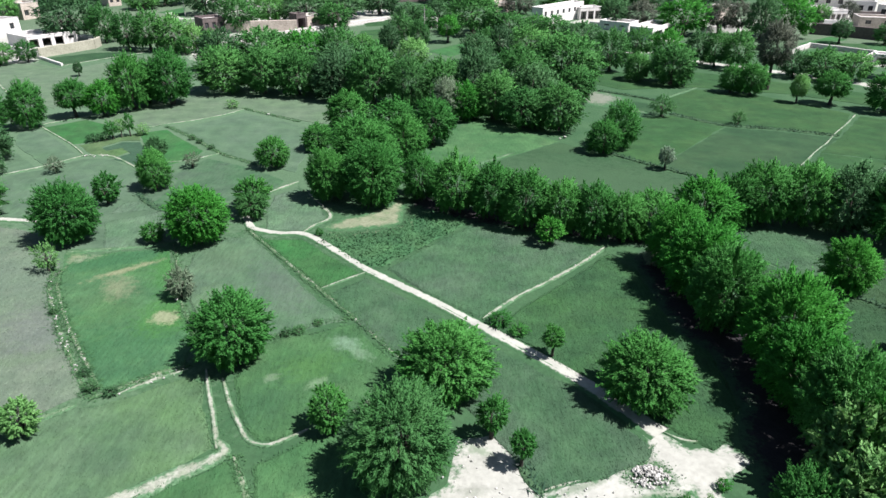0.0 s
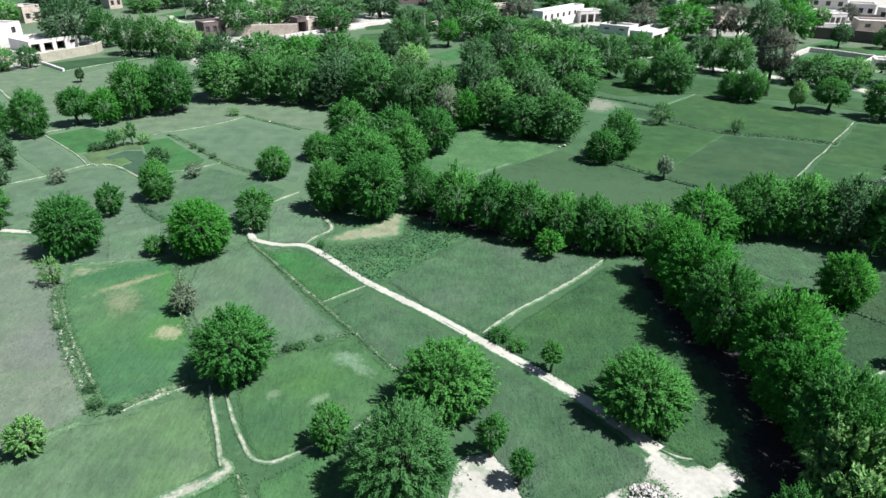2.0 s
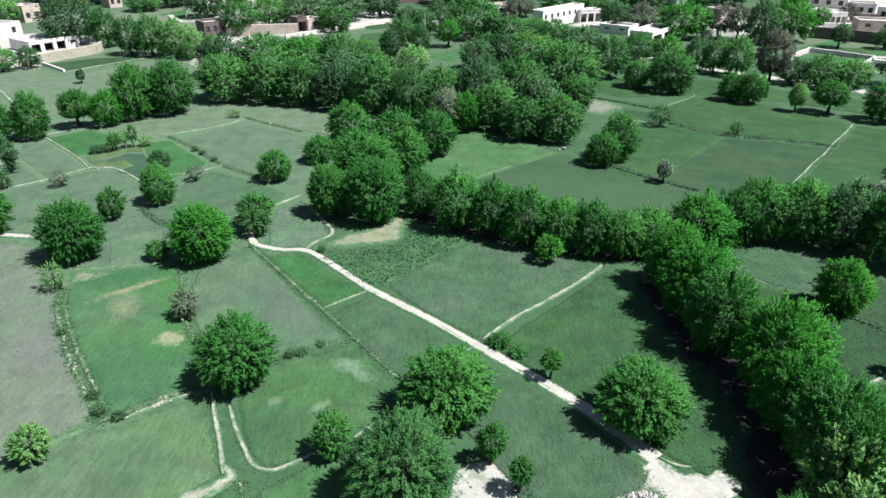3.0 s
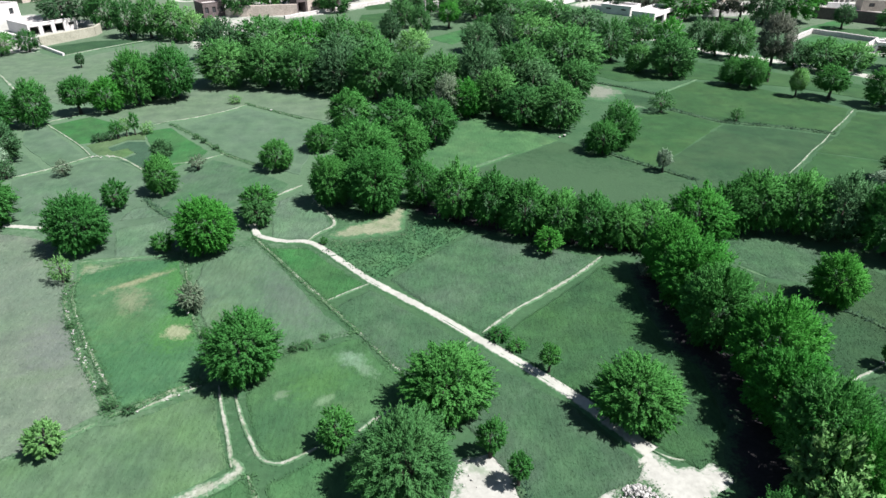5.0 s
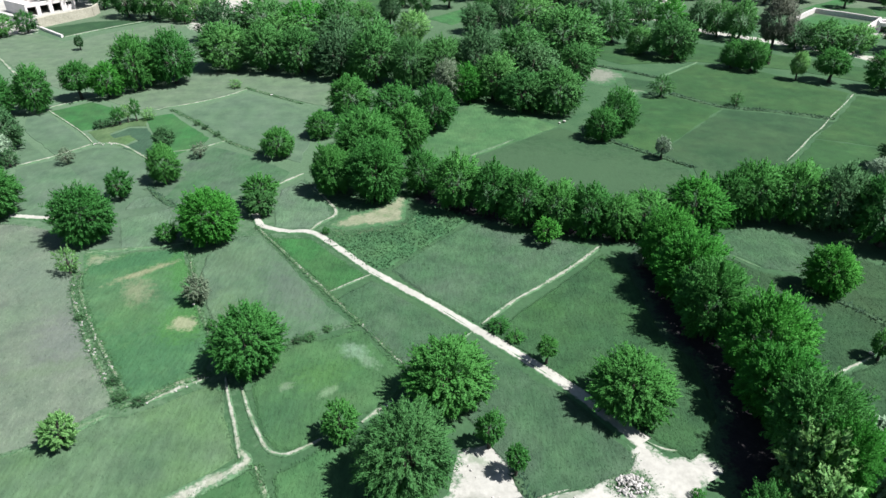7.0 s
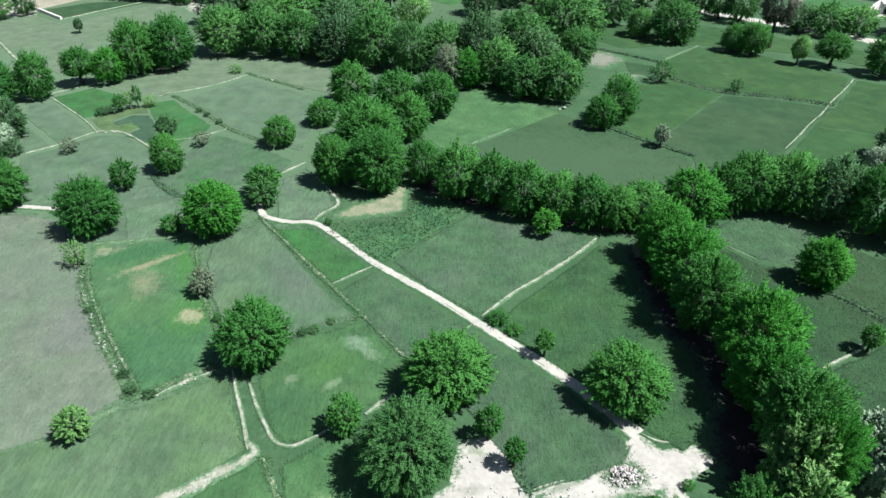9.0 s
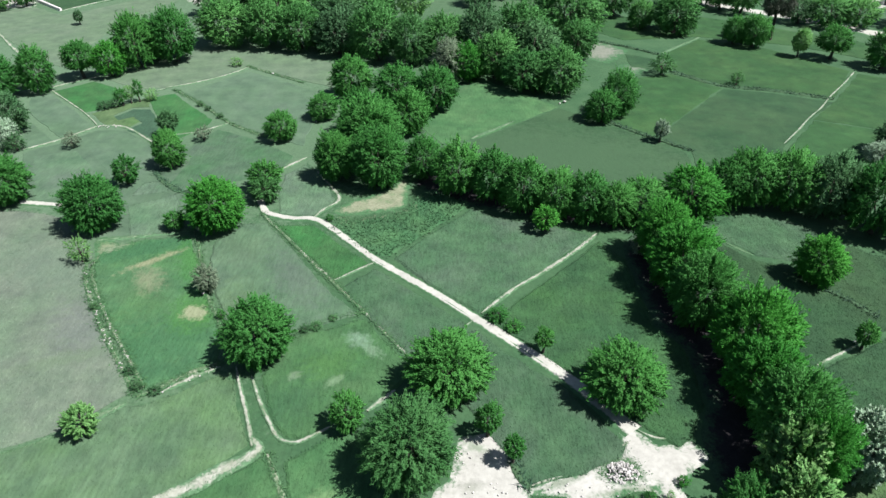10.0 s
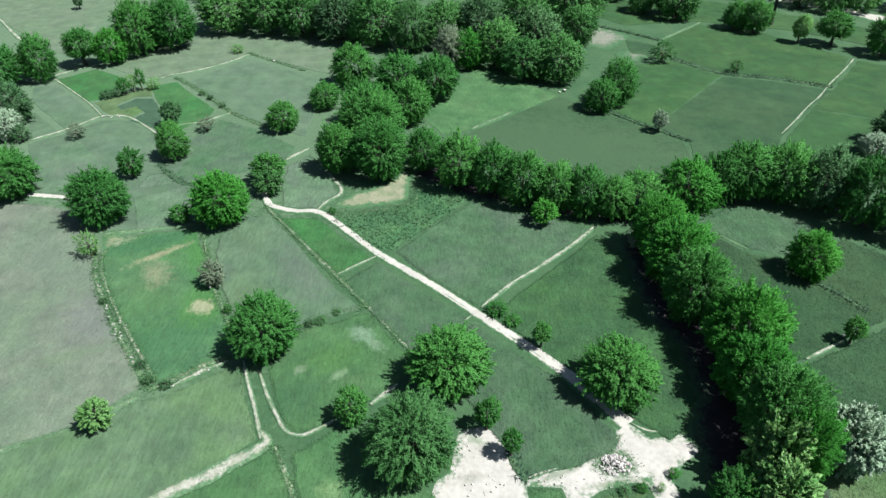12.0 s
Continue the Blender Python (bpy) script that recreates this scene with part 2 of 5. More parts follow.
CROPS = {
    "clover": surface("clover", (0.039, 0.112, 0.050), (0.064, 0.150, 0.068), 0.35, fine=2.2, bump=0.35, bump_scale=9, island=0.07, fine_part=0.22, leaf=0.15, streak=True, mottle=0.2, third=(0.052, 0.145, 0.047), third_scale=0.15, third_at=(0.45, 0.7), patches=(
        (-19.6, 32.0, 4.2, 3.4, 30, (0.030, 0.104, 0.045), 0.55, 0.6), (-24.0, 42.9, 3.9, 1.15, 22, (0.030, 0.104, 0.046), 0.75, 0.35), (-19.9, 41.4, 3.3, 0.9, -69, (0.042, 0.15, 0.036), 0.65, 0.5),
        (-22.6, 37.0, 3.4, 2.4, -40, (0.075, 0.14, 0.06), 0.35, 0.7), (-22.3, 38.9, 1.5, 0.85, -60, (0.17, 0.195, 0.12), 0.7, 0.55), (-22.9, 41.25, 2.1, 0.34, 38, (0.2, 0.22, 0.13), 0.85, 0.5),
        (-26.8, 43.3, 1.15, 0.65, 38, (0.17, 0.215, 0.14), 0.85, 0.4), (-17.5, 35.3, 1.7, 2.0, 0, (0.048, 0.155, 0.036), 0.7, 0.4), (-17.6, 35.05, 0.88, 0.78, 8, (0.225, 0.255, 0.155), 0.9, 0.25))),
    "bright": surface("lush_clover", (0.025, 0.092, 0.03), (0.044, 0.128, 0.043), 0.35, fine=2.2, bump=0.35, bump_scale=9, island=0.07, fine_part=0.22, leaf=0.15, streak=True, mottle=0.2, third=(0.031, 0.135, 0.038), third_scale=0.3, third_at=(0.45, 0.7)),
    "dark": surface("dark_clover", (0.028, 0.072, 0.042), (0.045, 0.097, 0.056), 0.35, fine=2.2, bump=0.35, bump_scale=9, island=0.07, fine_part=0.22, leaf=0.15, streak=True, mottle=0.2),
    "greyfield": surface("grey_stubble_crop", (0.122, 0.167, 0.121), (0.158, 0.196, 0.151), 0.12, fine=2.0, bump=0.4, bump_scale=9, island=0.12, fine_part=0.12, leaf=0.15, streak=True, mottle=0.2, third=(0.112, 0.182, 0.113), third_scale=0.09, third_at=(0.42, 0.62), patches=((-24.9, 33.5, 2.6, 1.5, -50, (0.135, 0.156, 0.15), 0.5, 0.6), (-30.5, 40.5, 4.5, 2.2, -35, (0.12, 0.18, 0.128), 0.6, 0.6), (-24.5, 30.4, 3.4, 0.5, 20, (0.125, 0.19, 0.115), 0.6, 0.6))),
    "wheatlight": surface("light_wheat", (0.061, 0.124, 0.065), (0.093, 0.161, 0.091), 0.35, fine=2.2, bump=0.35, bump_scale=9, island=0.07, fine_part=0.22, leaf=0.15, streak=True, mottle=0.2, third=(0.075, 0.157, 0.061), third_scale=0.12, third_at=(0.45, 0.7)),
    "wheat": surface("green_wheat", (0.038, 0.099, 0.047), (0.056, 0.122, 0.061), 0.35, fine=2.2, bump=0.35, bump_scale=9, island=0.07, fine_part=0.22, leaf=0.15, streak=True, mottle=0.2, third=(0.067, 0.108, 0.074), third_scale=0.12, third_at=(0.45, 0.7)),
    "wheatgrey": surface("grey_green_wheat", (0.066, 0.135, 0.075), (0.093, 0.165, 0.097), 0.35, fine=2.2, bump=0.35, bump_scale=9, island=0.07, fine_part=0.22, leaf=0.15, streak=True, mottle=0.2, third=(0.093, 0.135, 0.102), third_scale=0.12, third_at=(0.45, 0.7), patches=((-11.3, 39.2, 3.4, 1.3, -55, (0.088, 0.122, 0.1), 0.6, 0.6), (-14.6, 36.0, 2.6, 1.4, -60, (0.085, 0.15, 0.07), 0.5, 0.6), (-16.3, 43.0, 2.4, 1.6, -50, (0.082, 0.14, 0.08), 0.5, 0.6))),
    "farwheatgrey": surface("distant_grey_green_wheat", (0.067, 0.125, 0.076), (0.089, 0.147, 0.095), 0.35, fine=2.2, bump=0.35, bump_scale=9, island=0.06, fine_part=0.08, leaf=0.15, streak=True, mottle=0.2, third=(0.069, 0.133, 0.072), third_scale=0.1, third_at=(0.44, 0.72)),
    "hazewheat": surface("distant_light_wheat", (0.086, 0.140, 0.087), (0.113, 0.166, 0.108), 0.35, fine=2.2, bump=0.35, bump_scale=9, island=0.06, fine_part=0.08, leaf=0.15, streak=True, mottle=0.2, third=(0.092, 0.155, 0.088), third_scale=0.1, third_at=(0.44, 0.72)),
    "farwheat": surface("distant_green_wheat", (0.020, 0.063, 0.026), (0.028, 0.079, 0.033), 0.35, fine=2.2, bump=0.35, bump_scale=9, island=0.06, fine_part=0.08, leaf=0.15, streak=True, mottle=0.2, third=(0.041, 0.090, 0.038), third_scale=0.11, third_at=(0.44, 0.74), patches=((11.0, 59.0, 15.0, 8.0, -10, (0.047, 0.102, 0.049), 0.8, 0.4), (13.5, 70.0, 3.0, 2.0, 0, (0.045, 0.1, 0.045), 0.8, 0.5))),
    "farmeadow": surface("distant_meadow_grass", (0.019, 0.067, 0.021), (0.028, 0.088, 0.029), 0.35, fine=2.2, bump=0.35, bump_scale=9, island=0.06, fine_part=0.08, leaf=0.15, streak=True, mottle=0.2, third=(0.045, 0.105, 0.034), third_scale=0.11, third_at=(0.44, 0.74)),
    "meadow": surface("meadow_grass", (0.036, 0.108, 0.041), (0.060, 0.144, 0.057), 0.35, fine=2.2, bump=0.35, bump_scale=9, island=0.07, fine_part=0.22, leaf=0.15, streak=True, mottle=0.2, third=(0.077, 0.147, 0.064), third_scale=0.2, third_at=(0.55, 0.8), patches=(
        (-5.7, 32.3, 0.85, 0.6, -30, (0.15, 0.25, 0.165), 0.8, 0.55), (-4.75, 31.3, 0.7, 0.38, -40, (0.145, 0.24, 0.15), 0.75, 0.55), (-6.8, 28.65, 0.62, 0.26, 50, (0.15, 0.245, 0.14), 0.8, 0.5),
        (-9.4, 29.0, 0.4, 0.3, 30, (0.15, 0.22, 0.14), 0.8, 0.5), (-7.3, 30.1, 1.6, 1.0, 20, (0.062, 0.165, 0.046), 0.6, 0.6), (-9.4, 26.9, 1.8, 1.3, 70, (0.04, 0.105, 0.05), 0.6, 0.6), (-6.2, 20.3, 0.7, 0.5, 0, (0.13, 0.23, 0.1), 0.7, 0.5))),
    "meadowdark": surface("dark_meadow_grass", (0.022, 0.072, 0.029), (0.039, 0.102, 0.041), 0.35, fine=2.2, bump=0.35, bump_scale=9, island=0.07, fine_part=0.22, leaf=0.15, streak=True, mottle=0.2, third=(0.038, 0.109, 0.035), third_scale=0.15, third_at=(0.45, 0.7)),
    "rowcrop": surface("leafy_row_crop", (0.035, 0.112, 0.047), (0.062, 0.152, 0.063), 0.35, fine=2.2, bump=0.35, bump_scale=9, island=0.07, fine_part=0.22, leaf=0.15, streak=True, mottle=0.2),
    "straw": surface("straw_grass", (0.056, 0.114, 0.045), (0.09, 0.147, 0.067), 0.35, fine=2.2, bump=0.35, bump_scale=9, island=0.07, fine_part=0.22, leaf=0.15, streak=True, mottle=0.2, third=(0.06, 0.13, 0.045), third_scale=0.3, third_at=(0.45, 0.7)),
}
LEAVES = {
    "green": surface("green_leaves", (0.039, 0.168, 0.034), (0.07, 0.245, 0.056), 0.5, rough=0.6, island=0.18, each=0.16, leaf=0.3, gloss=0.12),
    "lime": surface("fresh_green_leaves", (0.038, 0.194, 0.028), (0.068, 0.285, 0.044), 0.5, rough=0.6, island=0.18, each=0.14, leaf=0.3, gloss=0.12),
    "dark": surface("dark_green_leaves", (0.047, 0.133, 0.052), (0.078, 0.187, 0.077), 0.5, rough=0.6, island=0.24, each=0.25, leaf=0.24, gloss=0.12),
    "pale": surface("soft_green_leaves", (0.044, 0.15, 0.043), (0.078, 0.216, 0.068), 0.5, rough=0.6, island=0.18, each=0.12, leaf=0.28, gloss=0.12),
    "olive": surface("yellow_green_leaves", (0.13, 0.315, 0.095), (0.21, 0.425, 0.145), 0.5, rough=0.6, island=0.2, each=0.12, leaf=0.34, gloss=0.12),
    "silver": surface("silvery_leaves", (0.165, 0.27, 0.17), (0.31, 0.43, 0.31), 2.0, rough=0.6, island=0.45, each=0.12, leaf=0.24, gloss=0.12),
    "brown": surface("grey_brown_leaves", (0.085, 0.112, 0.082), (0.145, 0.165, 0.125), 0.5, rough=0.6, island=0.24, each=0.2, leaf=0.24, gloss=0.12),
    "grey": surface("pale_grey_leaves", (0.118, 0.18, 0.112), (0.2, 0.27, 0.176), 0.5, rough=0.6, island=0.24, each=0.15, leaf=0.24, gloss=0.12),
    "belt": surface("deep_green_leaves", (0.046, 0.168, 0.043), (0.092, 0.262, 0.072), 0.12, rough=0.6, island=0.3, each=0.3, leaf=0.24, gloss=0.12),
    "fig": surface("broad_pale_green_leaves", (0.055, 0.185, 0.045), (0.185, 0.35, 0.125), 1.5, rough=0.6, island=0.42, each=0.1, leaf=0.24, gloss=0.12),
}
BARK = surface("bark", (0.035, 0.034, 0.028), (0.08, 0.075, 0.062), 3.0, bump=0.8, bump_scale=20)
MUD = surface("sun_dried_mud_plaster", (0.4, 0.345, 0.3), (0.49, 0.43, 0.38), 0.5, fine=4.0, bump=0.4, bump_scale=5, each=0.08)
# dark mud walls, with the shade on them put into the colour too
SHADY = surface("shaded_dark_mud_wall", (0.1, 0.08, 0.082), (0.15, 0.125, 0.122), 0.5, fine=4.0, bump=0.4, bump_scale=5)
WHITE = surface("pale_plaster", (0.58, 0.56, 0.55), (0.72, 0.7, 0.69), 0.6, fine=4.0, bump=0.2, bump_scale=8, each=0.08)
ROOF = surface("flat_mud_roof", (0.4, 0.38, 0.365), (0.54, 0.52, 0.5), 0.4, fine=3.0, bump=0.4, bump_scale=5)
BRICK = surface("ochre_brick_wall", (0.3, 0.295, 0.235), (0.38, 0.37, 0.3), 0.8, fine=5.0, bump=0.4, bump_scale=9)
STONE = surface("pale_stone", (0.27, 0.27, 0.255), (0.5, 0.495, 0.47), 1.5, fine=8.0, bump=0.5, bump_scale=12, each=0.25)
WOOD = surface("dark_painted_wood", (0.05, 0.05, 0.06), (0.1, 0.09, 0.09), 3.0, rough=0.6)
PANE = surface("dark_window_glass", (0.02, 0.025, 0.03), (0.035, 0.04, 0.045), 1.0, rough=0.08, gloss=0.5)


# ---- builders ----
def part(name, bm, material, parent, label=""):
    me = bpy.data.meshes.new(name)
    bm.to_mesh(me)
    bm.free()
    return mesh_part(name, me, material, parent, label)


def mesh_part(name, me, material, parent, label=""):
    if material and not me.materials:
        me.materials.append(material)
    ob = new(name, me)
    ob.parent = parent
    if label:
        tagged(ob, label)
    return ob


def thing(name, m, label, category, group="", kind=""):
    ob = new(name)
    ob.matrix_basis = m
    return tagged(ob, label, category, group, kind)


def quads(name, verts, faces, normals=None):
    me = bpy.data.meshes.new(name)
    verts, faces = np.asarray(verts, np.float32), np.asarray(faces, np.int32)
    k = faces.shape[1]
    me.vertices.add(len(verts))
    me.vertices.foreach_set("co", verts.ravel())
    me.loops.add(faces.size)
    me.loops.foreach_set("vertex_index", faces.ravel())
    me.polygons.add(len(faces))
    me.polygons.foreach_set("loop_start", np.arange(0, faces.size, k, dtype=np.int32))
    me.update(calc_edges=True)
    if normals is not None:
        me.polygons.foreach_set("use_smooth", np.ones(len(faces), bool))
        me.normals_split_custom_set_from_vertices(np.asarray(normals, np.float32).tolist())
    return me


def blade_mesh(name, v):
    return quads(name, v, np.arange(len(v)).reshape(-1, 3))


def box(bm, x0, x1, y0, y1, z0, z1, bevel=0.0):
    r = bmesh.ops.create_cube(bm, size=1.0, matrix=Matrix.Translation(((x0 + x1) / 2, (y0 + y1) / 2, (z0 + z1) / 2)) @ Matrix.Diagonal((x1 - x0, y1 - y0, z1 - z0, 1)))
    if bevel:
        edges = list({e for v in r["verts"] for e in v.link_edges})
        bmesh.ops.bevel(bm, geom=edges, offset=bevel, segments=1, affect="EDGES")


def smooth_line(points, step):
    """A smooth line through the points, in steps of about that length."""
    p = np.array([points[0], *points, points[-1]], float)
    out = []
    for i in range(1, len(p) - 2):
        a, b, c, d = p[i - 1:i + 3]
        n = max(2, int(np.linalg.norm(c - b) / step))
        for u in np.arange(n) / n:
            out.append(0.5 * (2 * b + (c - a) * u + (2 * a - 5 * b + 4 * c - d) * u ** 2 + (3 * b - a - 3 * c + d) * u ** 3))
    out.append(p[-2])
    return np.array(out)


def wobble(p, amount, scale=0.7):
    return noise.noise(Vector((p[0] * scale, p[1] * scale, 3.7))) * amount


def outline(points, step, amount):
    """The closed outline with its straight sides broken up a little."""
    out = []
    n = len(points)
    for i in range(n):
        a, b = np.array(points[i], float), np.array(points[(i + 1) % n], float)
        d = b - a
        k = max(1, int(np.linalg.norm(d) / step))
        side = np.array((-d[1], d[0])) / (np.linalg.norm(d) + 1e-6)
        for j in range(k):
            q = a + d * j / k
            out.append(q + side * (wobble(q, amount, 0.8) + wobble(q, amount * 0.6, 2.7)))
    return np.array(out)


def slab(bm, line, z0, z1, inset=0.08):
    """A raised sheet over an outline, with sloping sides."""
    centre = line.mean(axis=0)
    top = [bm.verts.new((p[0], p[1], z1)) for p in centre + (line - centre) * (1 - inset / max(1.0, np.abs(line - centre).max()))]
    low = [bm.verts.new((p[0], p[1], z0)) for p in line]
    n = len(line)
    f = bm.faces.new(top)
    for i in range(n):
        bm.faces.new((low[i], low[(i + 1) % n], top[(i + 1) % n], top[i]))
    bmesh.ops.recalc_face_normals(bm, faces=bm.faces[:])
    bmesh.ops.triangulate(bm, faces=[f])


def inside(px, py, line):
    hit = np.zeros(len(px), bool)
    n = len(line)
    for i in range(n):
        (x0, y0), (x1, y1) = line[i], line[(i + 1) % n]
        if y0 != y1:
            cross = (y0 > py) != (y1 > py)
            hit ^= cross & (px < (x1 - x0) * (py - y0) / (y1 - y0) + x0)
    return hit


rng = np.random.default_rng(11)


def scatter(line, per_m2):
    lo, hi = line.min(axis=0), line.max(axis=0)
    n = int((hi - lo).prod() * per_m2)
    q = lo + rng.random((n, 2)) * (hi - lo)
    return q[inside(q[:, 0], q[:, 1], line)]


def blades(q, base, tall, wide, lean, way=(0.0, 0.0)):
    """Upright pointed blades, one triangle each, at the places q, bent along way."""
    n = len(q)
    turn = rng.random(n) * 2 * np.pi
    h = tall * (0.6 + 0.7 * rng.random(n))
    w = wide * (0.6 + 0.8 * rng.random(n))
    side = np.stack((np.cos(turn), np.sin(turn)), 1) * w[:, None] / 2
    off = (rng.normal(0, lean, (n, 2)) + np.array(way)) * h[:, None]
    v = np.zeros((n, 3, 3))
    v[:, 0, :2], v[:, 1, :2], v[:, 2, :2] = q - side, q + side, q + off
    v[:, :2, 2] = base
    v[:, 2, 2] = base + h
    return v.reshape(-1, 3)


CROP_WORDS = {
    "clover": "dense green clover crop in a small walled plot", "bright": "lush bright green clover field between earth bunds",
    "dark": "dark green patch of freshly watered clover", "greyfield": "sparse grey-green crop on pale dry soil",
    "wheatlight": "light green standing wheat bordered by grassy bunds", "wheat": "standing green wheat field beside the dirt path",
    "wheatgrey": "grey-green standing wheat field between narrow bunds", "meadow": "green grassy field with lighter worn patches",
    "meadowdark": "deep green tall grass field beside the hedgerow", "rowcrop": "leafy green crop standing thick beside the path",
    "hazewheat": "light grey-green wheat field before the farmhouse", "farwheatgrey": "smooth grey-green wheat field with thin bunds", "farwheat": "smooth green wheat field before the village trees", "farmeadow": "deep green smooth meadow before the village trees",
    "straw": "yellowed rough grass on a dry plot", "dry": "dry stubble scattered at the field edge",
}


def field(kind, height, *points):
    line = outline(points, 0.8, 0.22)
    c = line.mean(axis=0)
    far = np.hypot(*c)
    height = height if far < 60 else min(height, 0.16)
    me_bm = bmesh.new()
    slab(me_bm, line, -0.02, height * 0.24, 0.3 if far < 60 else 0.12)
    me = bpy.data.meshes.new("crop_field")
    me_bm.to_mesh(me)
    me_bm.free()
    me.materials.append(CROPS[kind])
    ob = new("crop_field", me)
    tagged(ob, CROP_WORDS[kind], "crop field", "crop fields", "stuff")
    near = far < 60
    per = 110 if near else 2
    if kind == "rowcrop":
        per = 42
    q = scatter(line, per)
    if kind == "rowcrop":
        q[:, 1] = np.round((q[:, 1] + q[:, 0] * 0.6) / 0.8) * 0.8 - q[:, 0] * 0.6 + rng.normal(0, 0.3, len(q))
    bend = rng.normal(0, 0.3, 2) + np.array((0.0, 2.2))
    v = blades(q, height * 0.235, 0.05, 0.055, 1.0, bend) if near else blades(q, height * 0.235, 0.03, 0.08, 1.5, bend)
    if kind == "rowcrop":
        v = blades(q, height * 0.22, 0.17, 0.13, 1.0)
    tufts = blade_mesh("crop_blades", v)
    mesh_part("crop_blades", tufts, CROPS[kind], ob)
    tagged(bpy.data.objects[ob.name].children[0], kind="stuff")


def worn_patch(kind, base, *points):
    """Scattered flattened blades that thin out towards the rim."""
    line = outline(points, 0.35, 0.2)
    q = scatter(line, 420)
    q += rng.normal(0, 0.22, q.shape)
    me = blade_mesh("worn_patch", blades(q, base * 0.24 + 0.022, 0.016, 0.085, 3.2))
    me.materials.append(DRY if kind == "dry" else CROPS[kind])
    tagged(new("worn_patch", me), CROP_WORDS[kind], "worn patch", "worn patches", "stuff")


def rim_distance(q, line):
    """How far inside the outline each place lies; negative outside."""
    best = np.full(len(q), 1e9)
    for a, b in zip(line, np.roll(line, -1, axis=0)):
        d = b - a
        u = np.clip(((q - a) @ d) / (d @ d + 1e-9), 0, 1)
        best = np.minimum(best, np.linalg.norm(q - a - u[:, None] * d, axis=1))
    return np.where(inside(q[:, 0], q[:, 1], line), best, -best)


def bare_patch(kind, *points):
    """Bare ground, or painted hedge shade, as one low sheet of small squares, which frays into the grass at its rim."""
    line = np.array(points, float)
    near = np.hypot(*line.mean(axis=0)) < 60
    cell, rise = (0.22, 0.035 if kind == "yard" else 0.05) if near else (1.2, 0.04)
    lo, hi = line.min(axis=0) - 3 * cell, line.max(axis=0) + 3 * cell
    nx, ny = (np.ceil((hi - lo) / cell)).astype(int) + 1
    gx, gy = np.meshgrid(lo[0] + np.arange(nx) * cell, lo[1] + np.arange(ny) * cell, indexing="ij")
    q = np.stack((gx.ravel(), gy.ravel()), 1)
    inner = rim_distance(q, line)
    k = np.arange(nx * ny).reshape(nx, ny)
    faces = np.stack((k[:-1, :-1], k[1:, :-1], k[1:, 1:], k[:-1, 1:]), -1).reshape(-1, 4)
    faces = faces[inner[faces].max(axis=1) > -1.4 * cell]
    used = np.unique(faces)
    back = np.zeros(nx * ny, int)
    back[used] = np.arange(len(used))
    soft = np.clip((inner[used] / cell + 1.5) / 2.5, 0, 1)
    z = -0.02 + (rise + 0.02) * soft + np.array([wobble(p, 0.02, 0.9) for p in q[used]]) * soft
    me = quads("bare_ground", np.column_stack((q[used], z)), back[faces])
    rim = me.attributes.new("edge", "FLOAT", "POINT")
    rim.data.foreach_set("value", np.clip(inner[used] / (1.0 if near else 3.0), -1.5, 1.5).astype(np.float32))
    me.materials.append({"yard": YARD, "dry": DRY, "fallow": FALLOW, "hedgeshade": HEDGE_SHADE}[kind])
    tagged(new("bare_ground", me), "bare pale dusty ground" if kind == "yard" else "ground sheet darkened in colour as hedgerow shade" if kind == "hedgeshade" else "dry yellowed stubble at the field's edge", "bare ground", "", "structure")


STRIPS = {
    "path": ("dirt_path", DUST, 0.1, "pale trodden dirt footpath between the fields"),
    "road": ("road", DUST, 0.05, "pale dusty village road behind the trees"),
    "trail": ("field_trail", TRAIL, 0.08, "narrow pale earth trail along a field edge"),
    "faint": ("field_trail", FAINT, 0.06, "faint grassy earth trail along a field edge"),
    "verge": ("weedy_ditch", DITCH, 0.12, "weedy dark green ditch bank between fields"),
    "bund": ("field_bund", BUND, 0.08, "low grassy earth bund between two fields"),
}


